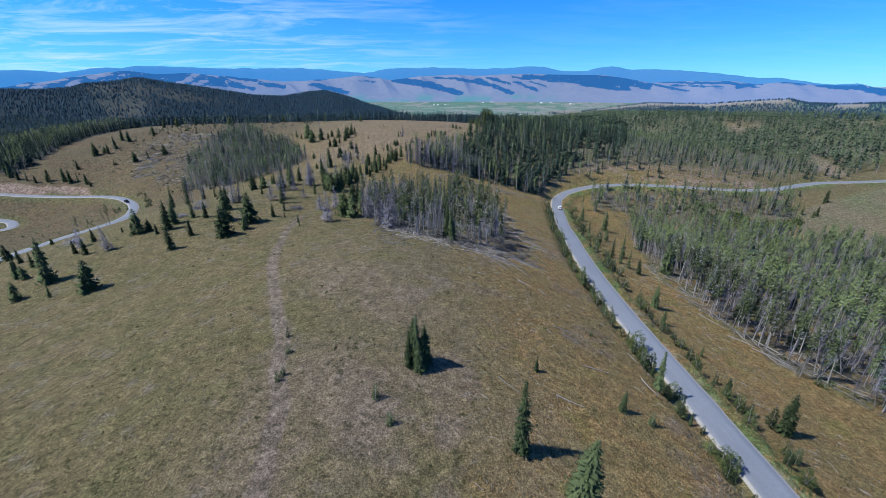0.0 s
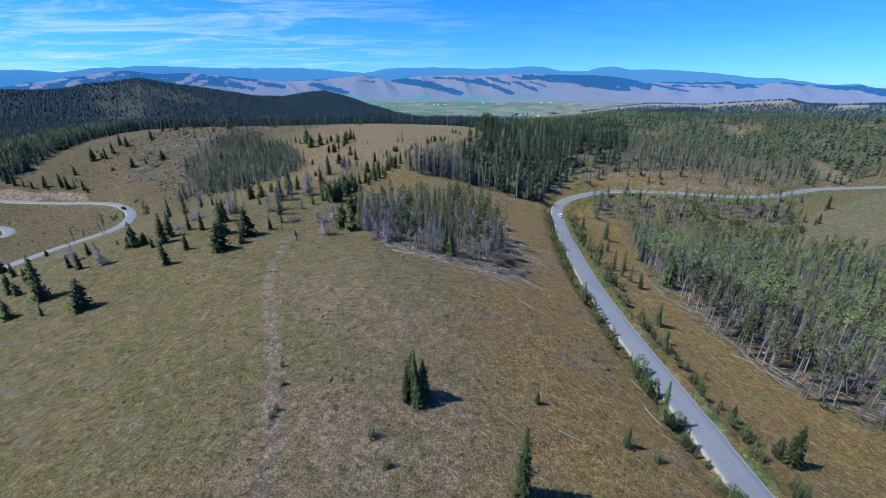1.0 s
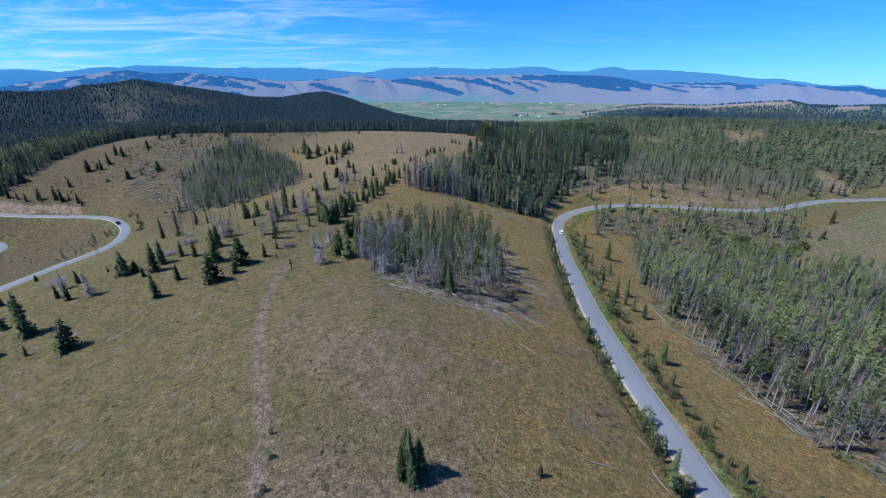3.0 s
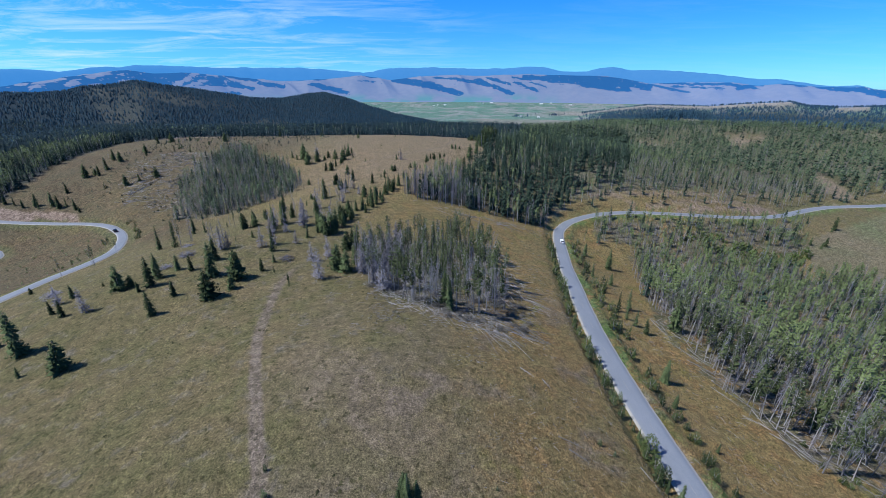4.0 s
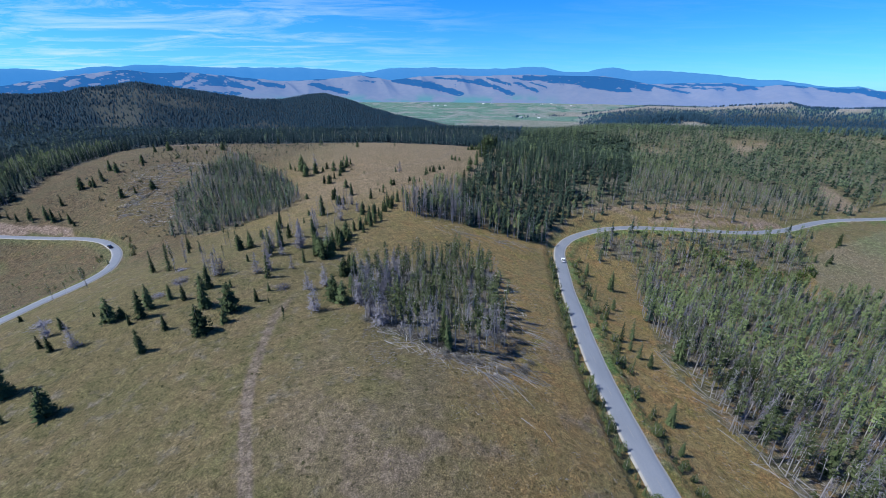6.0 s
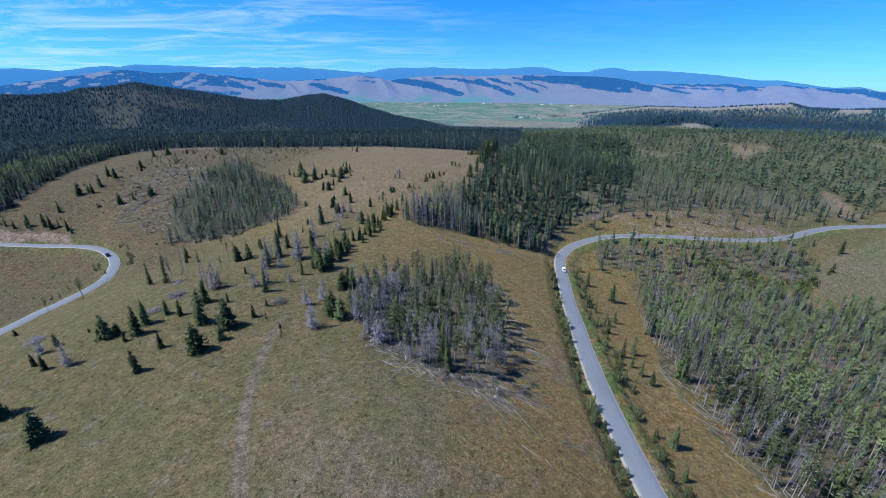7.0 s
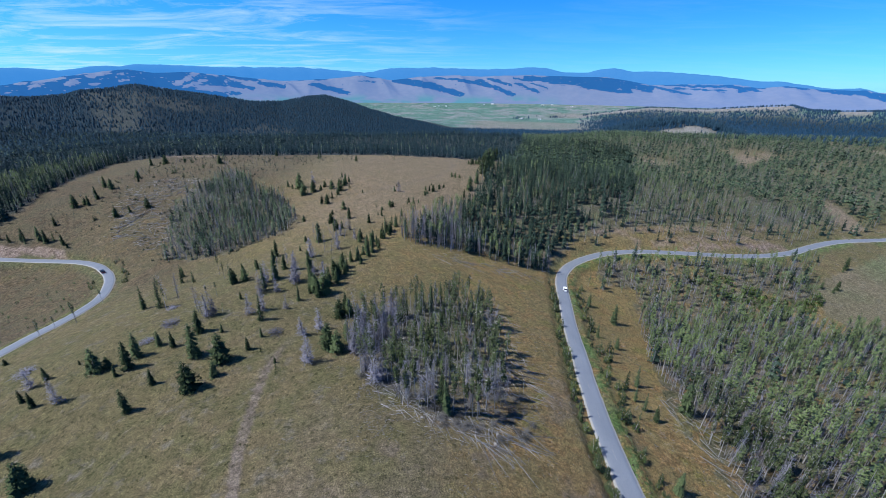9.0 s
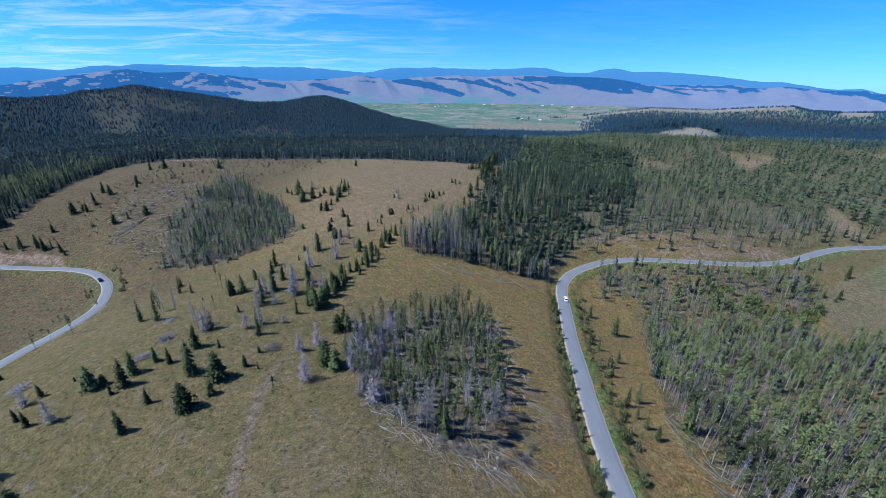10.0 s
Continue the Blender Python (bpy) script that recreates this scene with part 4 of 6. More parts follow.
# firs over the left shoulder of the meadow
plant_list(["broad_fir", "fir"], [(-69.5, 94.4, 6.7), (-69.1, 102.4, 4.7), (-58.2, 100.0, 8.3), (-81.1, 106.3, 3.3), (-88.2, 108.8, 7.4), (-89.6, 108.4, 4.0), (-85.8, 109.8, 3.8), (-79.4, 108.5, 8.8), (-80.2, 113.1, 7.8), (-77.0, 117.2, 5.1),
                                  (-72.4, 116.2, 5.1), (-63.8, 111.7, 10.4), (-68.8, 122.4, 7.7), (-55.8, 109.5, 8.7), (-62.0, 122.1, 3.1), (-54.7, 104.2, 4.4), (-96.4, 112.9, 1.7), (-96.4, 99.1, 4.8), (-101.3, 101.3, 4.1), (-102.1, 108.8, 4.2)], 5, "meadow firs")
plant_list(["fir"], [(-94.2, 85.2, 11.5)], 16, "meadow firs", "tall dark green fir on the shoulder of the meadow")
plant_list(["broad_fir", "fir"], [(-78.0, 78.1, 7.5), (-96.1, 78.8, 4.7), (-87.0, 77.6, 2.8), (-108.7, 91.3, 5.1), (-110.3, 97.5, 4.1), (-133.1, 111.6, 5.4), (-120.3, 103.6, 4.5), (-105.0, 89.9, 3.9), (-112.5, 95.0, 4.6), (-128.2, 121.7, 2.4)], 6, "meadow firs")
plant_list(["fir", "slim_fir"], [(-100.9, 143.8, 9.0), (-105.5, 171.1, 8.2), (-98.4, 167.9, 5.8), (-75.4, 155.3, 8.5), (-73.2, 159.7, 6.7), (-72.6, 169.3, 4.7), (-65.5, 141.0, 3.0), (-53.3, 127.9, 9.0), (-93.5, 141.8, 10.0), (-50.8, 114.1, 4.2), (-49.6, 119.7, 3.1), (-47, 113.0, 2.4),
                                 (-110.6, 179.5, 5.1), (-70.6, 183.2, 8.0), (-60.1, 147.3, 10.5), (-40.5, 106.5, 1.8), (-39.6, 104.2, 1.4), (-41.5, 108.5, 2.1)], 7, "saddle firs")
plant_list(["fir", "broad_fir"], [(-217.3, 260.5, 4.3), (-221.0, 257.4, 8.3), (-214.0, 259.0, 7.0), (-219.5, 240.1, 5.7), (-188.6, 246.5, 6.5), (-182.7, 250.2, 4.9), (-174.4, 254.1, 6.6), (-229.4, 341.6, 7.4), (-221.6, 283.4, 8.0), (-215.0, 280.5, 7.1), (-205, 292, 5.0), (-211, 300, 6.4)], 8, "hillside firs")
# the diagonal row of firs and the scattered ones on the far meadow
plant_list(["fir"], [(-46.0, 152.8, 6.4), (-40.2, 142.4, 7.6), (-38.0, 145.1, 7.2), (-42.4, 146.5, 6.8), (-37.6, 155.7, 5.5), (-35.2, 158.9, 5.5), (-36.2, 151.5, 6.4), (-32.7, 171.1, 5.9), (-29.3, 174.5, 6.0), (-31.0, 168.0, 4.2), (-27.6, 186.7, 4.4), (-26.0, 181.5, 5.0),
                     (-24.9, 200.1, 5.4), (-21.6, 206.1, 6.2), (-23.5, 196.5, 5.8), (-25.5, 192.5, 4.8), (-35.3, 188.4, 5.7), (-28.2, 178.4, 5.2)], 9, "diagonal row of firs")
row_rng = np.random.default_rng(15)
plant_list(["fir", "slim_fir"], [(-44.0 + 22 * t + row_rng.normal(0, 1.3), 141.0 + 66 * t + row_rng.normal(0, 1.5), row_rng.uniform(4.2, 8.0)) for t in np.linspace(0, 1, 26)], 17, "diagonal row of firs")
plant_list(["fir", "broad_fir"], [(-51.3, 208.2, 4.9), (-47.4, 206.2, 4.8), (-52.6, 233.2, 5.4), (-46.7, 219.3, 6.5), (-35.3, 211.2, 5.6), (-30.2, 219.6, 3.6), (-27.2, 231.3, 3.3), (-20.1, 219.4, 4.3), (-64.9, 245.1, 5.6), (-68.4, 246.2, 4.8), (-62.1, 265.0, 7.7),
                                  (-61.2, 276.9, 7.8), (-68.3, 269.4, 6.1), (-73.7, 273.4, 4.4), (-83.8, 262.3, 8.4), (-6.4, 268.9, 1.7), (-8.4, 252.8, 2.5)], 10, "far meadow firs")
plant_list(["fir", "broad_fir"], [(22.1, 336.0, 5.3), (28.4, 341.6, 4.3), (8.8, 284.9, 3.6), (11.5, 286.2, 2.6), (-89.9, 273.8, 10.4), (-78.9, 266.3, 7.7), (-67.2, 340.4, 5.3), (-38.9, 350.9, 3.3), (-47.1, 258.1, 2.5), (-18.6, 235.9, 2.3), (-14.8, 236.2, 2.3),
                                  (-9.5, 250.2, 3.0), (-1.5, 262.0, 3.2), (1.2, 264.5, 2.4), (-57.5, 228.0, 3.0), (-72.0, 224.5, 3.4)], 11, "far meadow firs")
# roadside pines and the grey ones
plant_list(["pine"], [(-99.1, 148.9, 9.5), (-90.4, 140.1, 9.4), (-139.2, 156.6, 7.4), (-129.7, 147.3, 8.7), (-133.9, 138.1, 7.2), (-138.4, 147.5, 5.6), (-75.6, 145.0, 5.5), (-67.0, 132.4, 3.7), (-138.5, 168.5, 6.5), (-89.5, 171.5, 9.0), (-84.0, 165.0, 7.5)], 12, "scattered pines")
plant_list(["grey_fir"], [(-90.3, 99.3, 7.7), (-103.9, 106.3, 6.7), (-70.9, 130.7, 8.6), (-69.2, 131.6, 7.0), (-25.1, 256.2, 7.4), (-51.8, 153.4, 10.5), (-33.1, 108.5, 9.5), (-38.6, 120.8, 6.6), (-34.6, 123.8, 7.6), (-22.4, 113.5, 9.0), (-21.0, 116.0, 10.0), (-20.0, 119.5, 9.5),
                          (-38.6, 192.8, 5.2), (-60.5, 145.0, 9.0), (-61.8, 151.0, 8.0), (-55.0, 133.5, 7.6), (-42.0, 156.0, 8.0), (-18.5, 115.0, 8.8)], 13, "grey dead firs")
plant_list(["fir", "broad_fir"], [(-29.7, 115.0, 8.0), (-26.8, 113.2, 7.0), (-30.5, 131.0, 6.5), (-28.0, 133.0, 5.5), (-24.0, 127.5, 7.5), (-25.5, 119.5, 6.8)], 18, "firs beside the grove")
plant_list(["dead_pine"], [(-43.4, 194.0, 11.5), (-73.0, 131.5, 9.5), (-75.0, 133.2, 8.8), (-71.8, 134.5, 10.0), (-78.2, 137.4, 8.0), (-97.5, 150.5, 10.0), (-94.5, 152.0, 9.0), (-92.0, 149.0, 10.4), (-46.5, 188.0, 9.0), (-48.5, 180.0, 10.0), (-50.0, 172.0, 9.4), (-45.0, 176.5, 8.0), (-54.0, 190.0, 9.0), (-58.0, 197.0, 8.5)], 14, "grey dead pines")


# ---- stands and forests ----
def scatter(corners, spacing, seed, keep=None, gap=2.0):
    """Jittered grid of places inside a polygon, off the roads."""
    rng = np.random.default_rng(seed)
    c = np.array(corners, float)
    (x0, y0), (x1, y1) = c.min(0), c.max(0)
    gx, gy = np.meshgrid(np.arange(x0, x1, spacing), np.arange(y0, y1, spacing))
    x = gx.ravel() + rng.uniform(-0.75, 0.75, gx.size) * spacing
    y = gy.ravel() + rng.uniform(-0.75, 0.75, gx.size) * spacing
    ragged = min(7.0, 0.07 * (x1 - x0))
    ok = in_polygon(x + ragged * grain(x, y, 16, 15), y + ragged * grain(x, y, 16, 16), corners) & off_roads(x, y, gap)
    if keep is not None:
        ok &= rng.random(len(x)) < keep(x, y)
    return x[ok], y[ok]


def plant_stand(places, chooser, seed, group):
    rng = np.random.default_rng(seed)
    for x, y in zip(*places):
        kind, height = chooser(x, y, rng)
        plant(kind, float(x), float(y), height, rng, group)


def grove_tree(x, y, rng):
    edge = y < 100 + 0.25 * abs(x)
    p = rng.random()
    if p < (0.46 if edge else 0.16):
        return "dead_pine", rng.uniform(8, 12.5)
    if x < -13 and p > 0.76:
        return "grey_fir", rng.uniform(7.5, 10.5)
    if p > 0.9:
        return "slim_fir", rng.uniform(6, 11)
    return "pine", rng.uniform(7.0, 13.5) if x > 4 else rng.uniform(6.5, 12.5)


plant_stand(scatter(GROVE, 2.2, 21, lambda x, y: 0.86 - 0.35 * ((np.abs(x - 2) < 7) & (np.abs(y - 121) < 8))), grove_tree, 22, "pines of the grove")


def right_edge_tree(x, y, rng):
    p = rng.random()
    grey = 0.5 + 0.5 * float(grain(x, y, 22, 90))
    if p < 0.10 + 0.42 * grey:
        return "dead_pine", rng.uniform(7, 12)
    if p > 0.95:
        return "fir", rng.uniform(7, 11)
    return "pine", rng.uniform(7.5, 12.5)


THICKET = [(120, 203), (127, 206), (138, 205), (149, 199), (156, 194), (166, 189), (178, 196), (188, 203), (184, 192), (166, 180), (154, 176), (145, 180), (135, 187), (122, 195)]


def stand_density(x, y):
    return np.clip(0.9 + 0.75 * grain(x, y, 26, 91), 0.08, 1.0) * np.where(y > 174 + 0.05 * (x - 90), 0.34, 1.0) * np.where(in_polygon(x, y, THICKET), 0.12, 1.0)


RIGHT_PLACES = scatter(RIGHT_STAND, 2.05, 23, stand_density, 5.0)
near_edge = np.argsort(np.hypot(RIGHT_PLACES[0] - 45, RIGHT_PLACES[1] - 85))
first, rest = near_edge[:190], near_edge[190:]
plant_stand((RIGHT_PLACES[0][first], RIGHT_PLACES[1][first]), right_edge_tree, 24, "pines along the forest edge")


def simple_models(kind, rng, tiers, clumps, count=6):
    """Lighter trees for the joined woods: corners, triangles and whether a triangle is foliage."""
    made = []
    for _ in range(count):
        if kind == "fir":
            h, wide = 11.0, rng.uniform(0.135, 0.19)
            crown = boughs(rng, tiers, 5, h, 0.07, wide, cone, 0.62, 0.44)
            trunk = tube([(0, 0, -0.3), (0, 0, h * 0.3)], (0.2, 0.15), 3)
            loose = needle_cloud(rng, clumps, h, 0.05, wide, cone, 0.050, 0.5, -0.6, 0.42, 1.4)
        elif kind == "pine":
            h, low, wide = 11.0, rng.uniform(0.30, 0.62), rng.uniform(0.066, 0.10)
            crown = boughs(rng, tiers, 4, h, low, wide, plume, -0.5, 0.36, 0.36)
            trunk = tube([(0, 0, -0.3), (rng.uniform(-0.15, 0.15), rng.uniform(-0.15, 0.15), h * 0.85)], (0.15, 0.08), 3)
            loose = needle_cloud(rng, int(clumps * 1.5), h, low, wide, plume, 0.025, 0.4, 0.8, 0.42, 1.8)
        elif kind == "bush":
            h, crown = 3.0, needle_cloud(rng, 26, 3.0, 0.0, 0.3, dome, 0.17, 0.3, 0.3)
            trunk = tube([(0, 0, -0.2), (0, 0, h * 0.8)], (0.08, 0.03), 3)
            loose = needle_cloud(rng, clumps, 3.0, 0.0, 0.33, dome, 0.10, 0.3, 0.3)
        else:
            h, crown = 10.0, needle_cloud(rng, int(clumps * 1.9), 10.0, 0.2, 0.10, lambda u: 0.5 + 0.5 * (1 - u), 0.052, 0.08, 0.15, 0.11)
            trunk = tube([(0, 0, -0.3), (rng.uniform(-0.4, 0.4), rng.uniform(-0.4, 0.4), h)], (0.12, 0.035), 3)
            loose = needle_cloud(rng, clumps // 2, 10.0, 0.5, 0.07, plume, 0.05, 0.08, 0.4, 0.10)
        v, f = stacked([trunk, crown, loose])
        made.append((h, v, f, np.arange(len(f)) >= len(trunk[1])))
    return made


def sketch_models(rng, count, tiers, per, low, wide, shape, droop):
    """Trees of the far forests: a few boughs each."""
    made = []
    for _ in range(count):
        v, f = boughs(rng, tiers, per, 1.0, low * rng.uniform(0.7, 1.2), wide * rng.uniform(0.85, 1.2), shape, droop, 0.62, 0.25)
        made.append((1.0, v, f, np.ones(len(f), bool)))
    return made


def far_models(rng, count=5, slim=1.0, tiers=((0.04, 0.72, 0.30), (0.40, 1.0, 0.20)), k=3):
    """Far conifers: a few ragged tiers each."""
    made = []
    for _ in range(count):
        verts, faces = [], []
        for low, high, wide in tiers:
            s = len(verts)
            tip = rng.uniform(-0.03, 0.03, 2)
            for j in range(k):
                a = 6.28 * j / k + rng.uniform(-0.4, 0.4)
                w = slim * wide * rng.uniform(0.7, 1.3)
                verts.append((w * math.cos(a), w * math.sin(a), low + rng.uniform(-0.06, 0.06)))
            verts.append((*tip, high * rng.uniform(0.95, 1.02)))
            faces += [(s + j, s + (j + 1) % k, s + k) for j in range(k)]
        made.append((1.0, np.array(verts), np.array(faces), np.ones(len(faces), bool)))
    return made


def joined_woods(name, label, places, heights, made, materials, seed, category="woods"):
    """Many trees as one mesh."""
    rng = np.random.default_rng(seed)
    x, y = places
    z = ground_height(x, y)
    which = rng.integers(len(made), size=len(x))
    turn, tone = rng.uniform(0, 6.28, len(x)), rng.random(len(x))
    lean = rng.normal(0, 0.035, (len(x), 2))
    all_v, all_f, all_t, all_w, start = [], [], [], [], 0
    for k, (h, v, f, leafy) in enumerate(made):
        pick = np.nonzero(which == k)[0]
        if not len(pick):
            continue
        s = (heights[pick] / h)[:, None]
        c, n = np.cos(turn[pick])[:, None], np.sin(turn[pick])[:, None]
        girth = s * rng.uniform(0.85, 1.2, (len(pick), 1))
        vz = v[:, 2] * s
        vx = (v[:, 0] * c - v[:, 1] * n) * girth + x[pick, None] + lean[pick, :1] * vz
        vy = (v[:, 0] * n + v[:, 1] * c) * girth + y[pick, None] + lean[pick, 1:] * vz
        vz = vz + z[pick, None]
        all_v.append(np.stack([vx, vy, vz], -1).reshape(-1, 3))
        all_f.append((f[None] + (start + np.arange(len(pick)) * len(v))[:, None, None]).reshape(-1, 3))
        all_t.append(np.repeat(tone[pick], len(v)))
        all_w.append(np.tile(leafy, len(pick)))
        start += len(pick) * len(v)
    me = mesh_from(name, np.concatenate(all_v), np.concatenate(all_f), materials, np.concatenate(all_w).astype(int) * (len(materials) - 1), (("tone", np.concatenate(all_t)),))
    return tagged(new(name, me), label, category, kind="stuff")


def split_by(places, seed, *shares):
    """Deals places out at random in the given shares."""
    rng = np.random.default_rng(seed)
    p = rng.random(len(places[0]))
    edges = np.r_[0, np.cumsum(shares)]
    return [(places[0][(p >= a) & (p < b)], places[1][(p >= a) & (p < b)]) for a, b in zip(edges[:-1], edges[1:])]


wood_rng = np.random.default_rng(31)
FINE, MIDDLE = ([simple_models(k, wood_rng, n, m) for k in ("pine", "fir", "dead")] for n, m in ((8, 20), (7, 11)))
COARSE = [sketch_models(wood_rng, 9, 4, 3, 0.16, 0.125, plume, -0.4), sketch_models(wood_rng, 9, 3, 3, 0.05, 0.24, cone, 0.6), simple_models("dead", wood_rng, 0, 4)]
BUSHES = simple_models("bush", wood_rng, 0, 8)


def spread(n, low, high, seed):
    return np.random.default_rng(seed).uniform(low, high, n)


def woods(name_seed, label, places, mix, low, high, made=MIDDLE, fir=WOODS_FIR, pine=WOODS_PINE):
    """Pines, firs and grey dead trees of one stretch of forest, each kind one mesh."""
    for k, (share, foliage, bark, words) in enumerate(((mix[0], pine, WOODS_BARK, "green lodgepole pines"), (mix[1], fir, WOODS_BARK, "dark green firs"), (mix[2], WOODS_TWIG, WOODS_TWIG, "grey dead pines"))):
        if share <= 0:
            continue
        chosen = split_by(places, name_seed, *mix)[k]
        if len(chosen[0]):
            joined_woods("woods", f"{words} {label}", chosen, spread(len(chosen[0]), low, high, name_seed + k), made[k], [bark, foliage], name_seed + 7 + k)


woods(100, "of the stand beside the road", (RIGHT_PLACES[0][rest], RIGHT_PLACES[1][rest]), (0.63, 0.05, 0.32), 6.0, 11.5, FINE)
woods(110, "of the thinned hillside stand", scatter(LEFT_STAND, 1.55, 32, lambda x, y: np.clip(0.22 + 0.78 * ease(x + 0.15 * (y - 221), -152, -126) + 0.55 * grain(x, y, 20, 92), 0, 1)), (0.44, 0.18, 0.38), 4.0, 9.0, MIDDLE, WOODS_FIR, DARKENED_PINE)
CRESTWOOD = scatter(DARK_FOREST, 3.2, 33, lambda x, y: np.clip(0.95 - 0.45 * ease(x, 66, 90) * ease(y, 290, 240) + 0.4 * grain(x, y, 25, 93), 0, 1), 4.0)
near_side = CRESTWOOD[1] < 330 + 0.3 * CRESTWOOD[0]
woods(120, "of the dense forest on the crest", (CRESTWOOD[0][near_side], CRESTWOOD[1][near_side]), (0.16, 0.78, 0.06), 6.0, 12.0)
woods(123, "of the dense forest behind the crest", (CRESTWOOD[0][~near_side], CRESTWOOD[1][~near_side]), (0.16, 0.80, 0.04), 6.5, 12.0, COARSE)
BACK = scatter(BACKWOODS, 4.5, 34, lambda x, y: np.clip(0.9 + 0.6 * grain(x, y, 50, 94), 0, 1) * (x > -180 - 1.02 * y))
left_front = (BACK[0] < -180) & (BACK[1] < 335) & (BACK[0] > -330)
front = (BACK[1] < 425) & (BACK[0] > -400) & ~left_front
EDGE = scatter([(-250, 232), (-258, 280), (-262, 312), (-272, 372), (-300, 372), (-345, 300), (-330, 232)], 2.3, 133, lambda x, y: np.clip(0.85 + 0.7 * grain(x, y, 20, 134), 0, 1))
woods(136, "on the shoulder of the hillside", EDGE, (0.36, 0.50, 0.14), 5.5, 11, MIDDLE)
woods(132, "thinning out towards the hillside", (BACK[0][left_front], BACK[1][left_front]), (0.36, 0.50, 0.14), 5, 10, MIDDLE)
front_or_left = front | left_front
woods(130, "behind the meadow crest", (BACK[0][front], BACK[1][front]), (0.10, 0.86, 0.04), 4, 12, MIDDLE, HAZED_RIDGE_FIR, DARKENED_PINE)
woods(135, "of the deep woods below the crest", (BACK[0][~front_or_left], BACK[1][~front_or_left]), (0.10, 0.88, 0.02), 5, 10, COARSE, HAZED_RIDGE_FIR, DARKENED_PINE)
FRONT_EDGE = scatter([(-20, 196), (-8, 188), (14, 189), (34, 194), (50, 191), (53, 198), (34, 200), (14, 198), (6, 204), (12, 228), (4, 226), (-8, 210), (-18, 206)], 2.6, 35, None, 2.0)
woods(140, "along the front of the forest", FRONT_EDGE, (0.30, 0.12, 0.58), 7, 13, FINE)
GREY_EDGE = scatter([(-20, 197), (-8, 188), (14, 190), (17, 200), (9, 214), (12, 232), (0, 230), (-12, 215)], 2.3, 141, None, 2.0)
woods(145, "in the bleached corner of the forest", GREY_EDGE, (0.12, 0.0, 0.88), 6, 10.5, FINE)
SHRUBLAND = [(-232, 240), (-205, 228), (-170, 222), (-140, 200), (-100, 195), (-74, 210), (-84, 262), (-130, 300), (-60, 350), (-80, 384), (-236, 396), (-226, 300)]
LOW = scatter(SHRUBLAND, 3.6, 42, lambda x, y: np.clip(0.6 + 0.9 * grain(x, y, 22, 43), 0, 1) * np.where(in_polygon(x, y, LEFT_STAND), 0.3, 1) * ease(x, -40, -110))
INNER = scatter([(-152, 130), (-151, 175), (-162, 192), (-180, 201), (-230, 206), (-300, 203), (-300, 130)], 3.6, 46, lambda x, y: np.clip(0.35 + 0.9 * grain(x, y, 14, 47), 0, 1), 3.0)
joined_woods("shrubs", "low dark shrubs inside the bend of the road", INNER, spread(len(INNER[0]), 0.4, 1.6, 48), BUSHES, [WOODS_BARK, WOODS_PINE], 49, "shrubs")
joined_woods("shrubs", "low dark shrubs dotting the dry hillside", LOW, spread(len(LOW[0]), 0.4, 1.9, 44), BUSHES, [WOODS_BARK, WOODS_FIR], 45, "shrubs")

PLATEAU = [(62, 214), (76, 222), (100, 227), (126, 229), (157, 232), (198, 243), (251, 263), (300, 278), (420, 330), (660, 440), (760, 620), (560, 830), (300, 860), (150, 800), (120, 640)]


def plateau_density(x, y):
    d = np.clip(0.85 + 0.95 * grain(x, y, 45, 95), 0.08, 1.0) 
    d = np.where(np.hypot(x, y) < 380, np.clip(d + 0.25, 0, 1), d)
    d = np.where(in_polygon(x, y, DARK_FOREST), 0, d)
    d = np.where(in_polygon(x, y, ROADSIDE_GLADE), 0.5 * d, d)
    for corners in PLATEAU_CLEARINGS:
        d = np.where(in_polygon(x, y, corners), 0.06, d)
    return np.where(in_polygon(x, y, SOIL_CUT), 0.02, d)


HIGH = scatter(PLATEAU, 3.15, 36, plateau_density, 3.0)
front = np.hypot(*HIGH) < 400
woods(150, "of the plateau forest beside the road", (HIGH[0][front], HIGH[1][front]), (0.60, 0.22, 0.18), 5, 9.5)
woods(155, "of the plateau forest", (HIGH[0][~front], HIGH[1][~front]), (0.70, 0.20, 0.10), 5.5, 10.5, COARSE, WOODS_FIR, DARKENED_PINE)
BELOW_ROAD = [(66, 190), (76, 208), (95, 213), (125, 216), (193, 226), (215, 234), (205, 218), (190, 204), (166, 188), (120, 186), (90, 180)]
woods(160, "thinly spread below the road", scatter(BELOW_ROAD, 3.7, 37, lambda x, y: np.clip(0.75 + 0.6 * grain(x, y, 18, 96), 0, 1), 2.0), (0.70, 0.12, 0.18), 5, 9, FINE)
STRIP = scatter(THICKET, 2.0, 38, lambda x, y: np.clip(0.75 + 0.8 * grain(x, y, 10, 97), 0, 1), 4)
joined_woods("thicket", "bright green young pines in a low thicket", STRIP, spread(len(STRIP[0]), 2.0, 4.2, 39), BUSHES, [WOODS_BARK, YOUNG_PINE], 40, "thicket")
SIDE = scatter([(226, 252), (300, 282), (330, 300), (330, 286), (290, 268), (236, 246)], 5.0, 41, lambda x, y: 0.5 + 0 * x, 2.5)
woods(170, "along the far bend of the road", SIDE, (0.5, 0.4, 0.1), 6, 11)


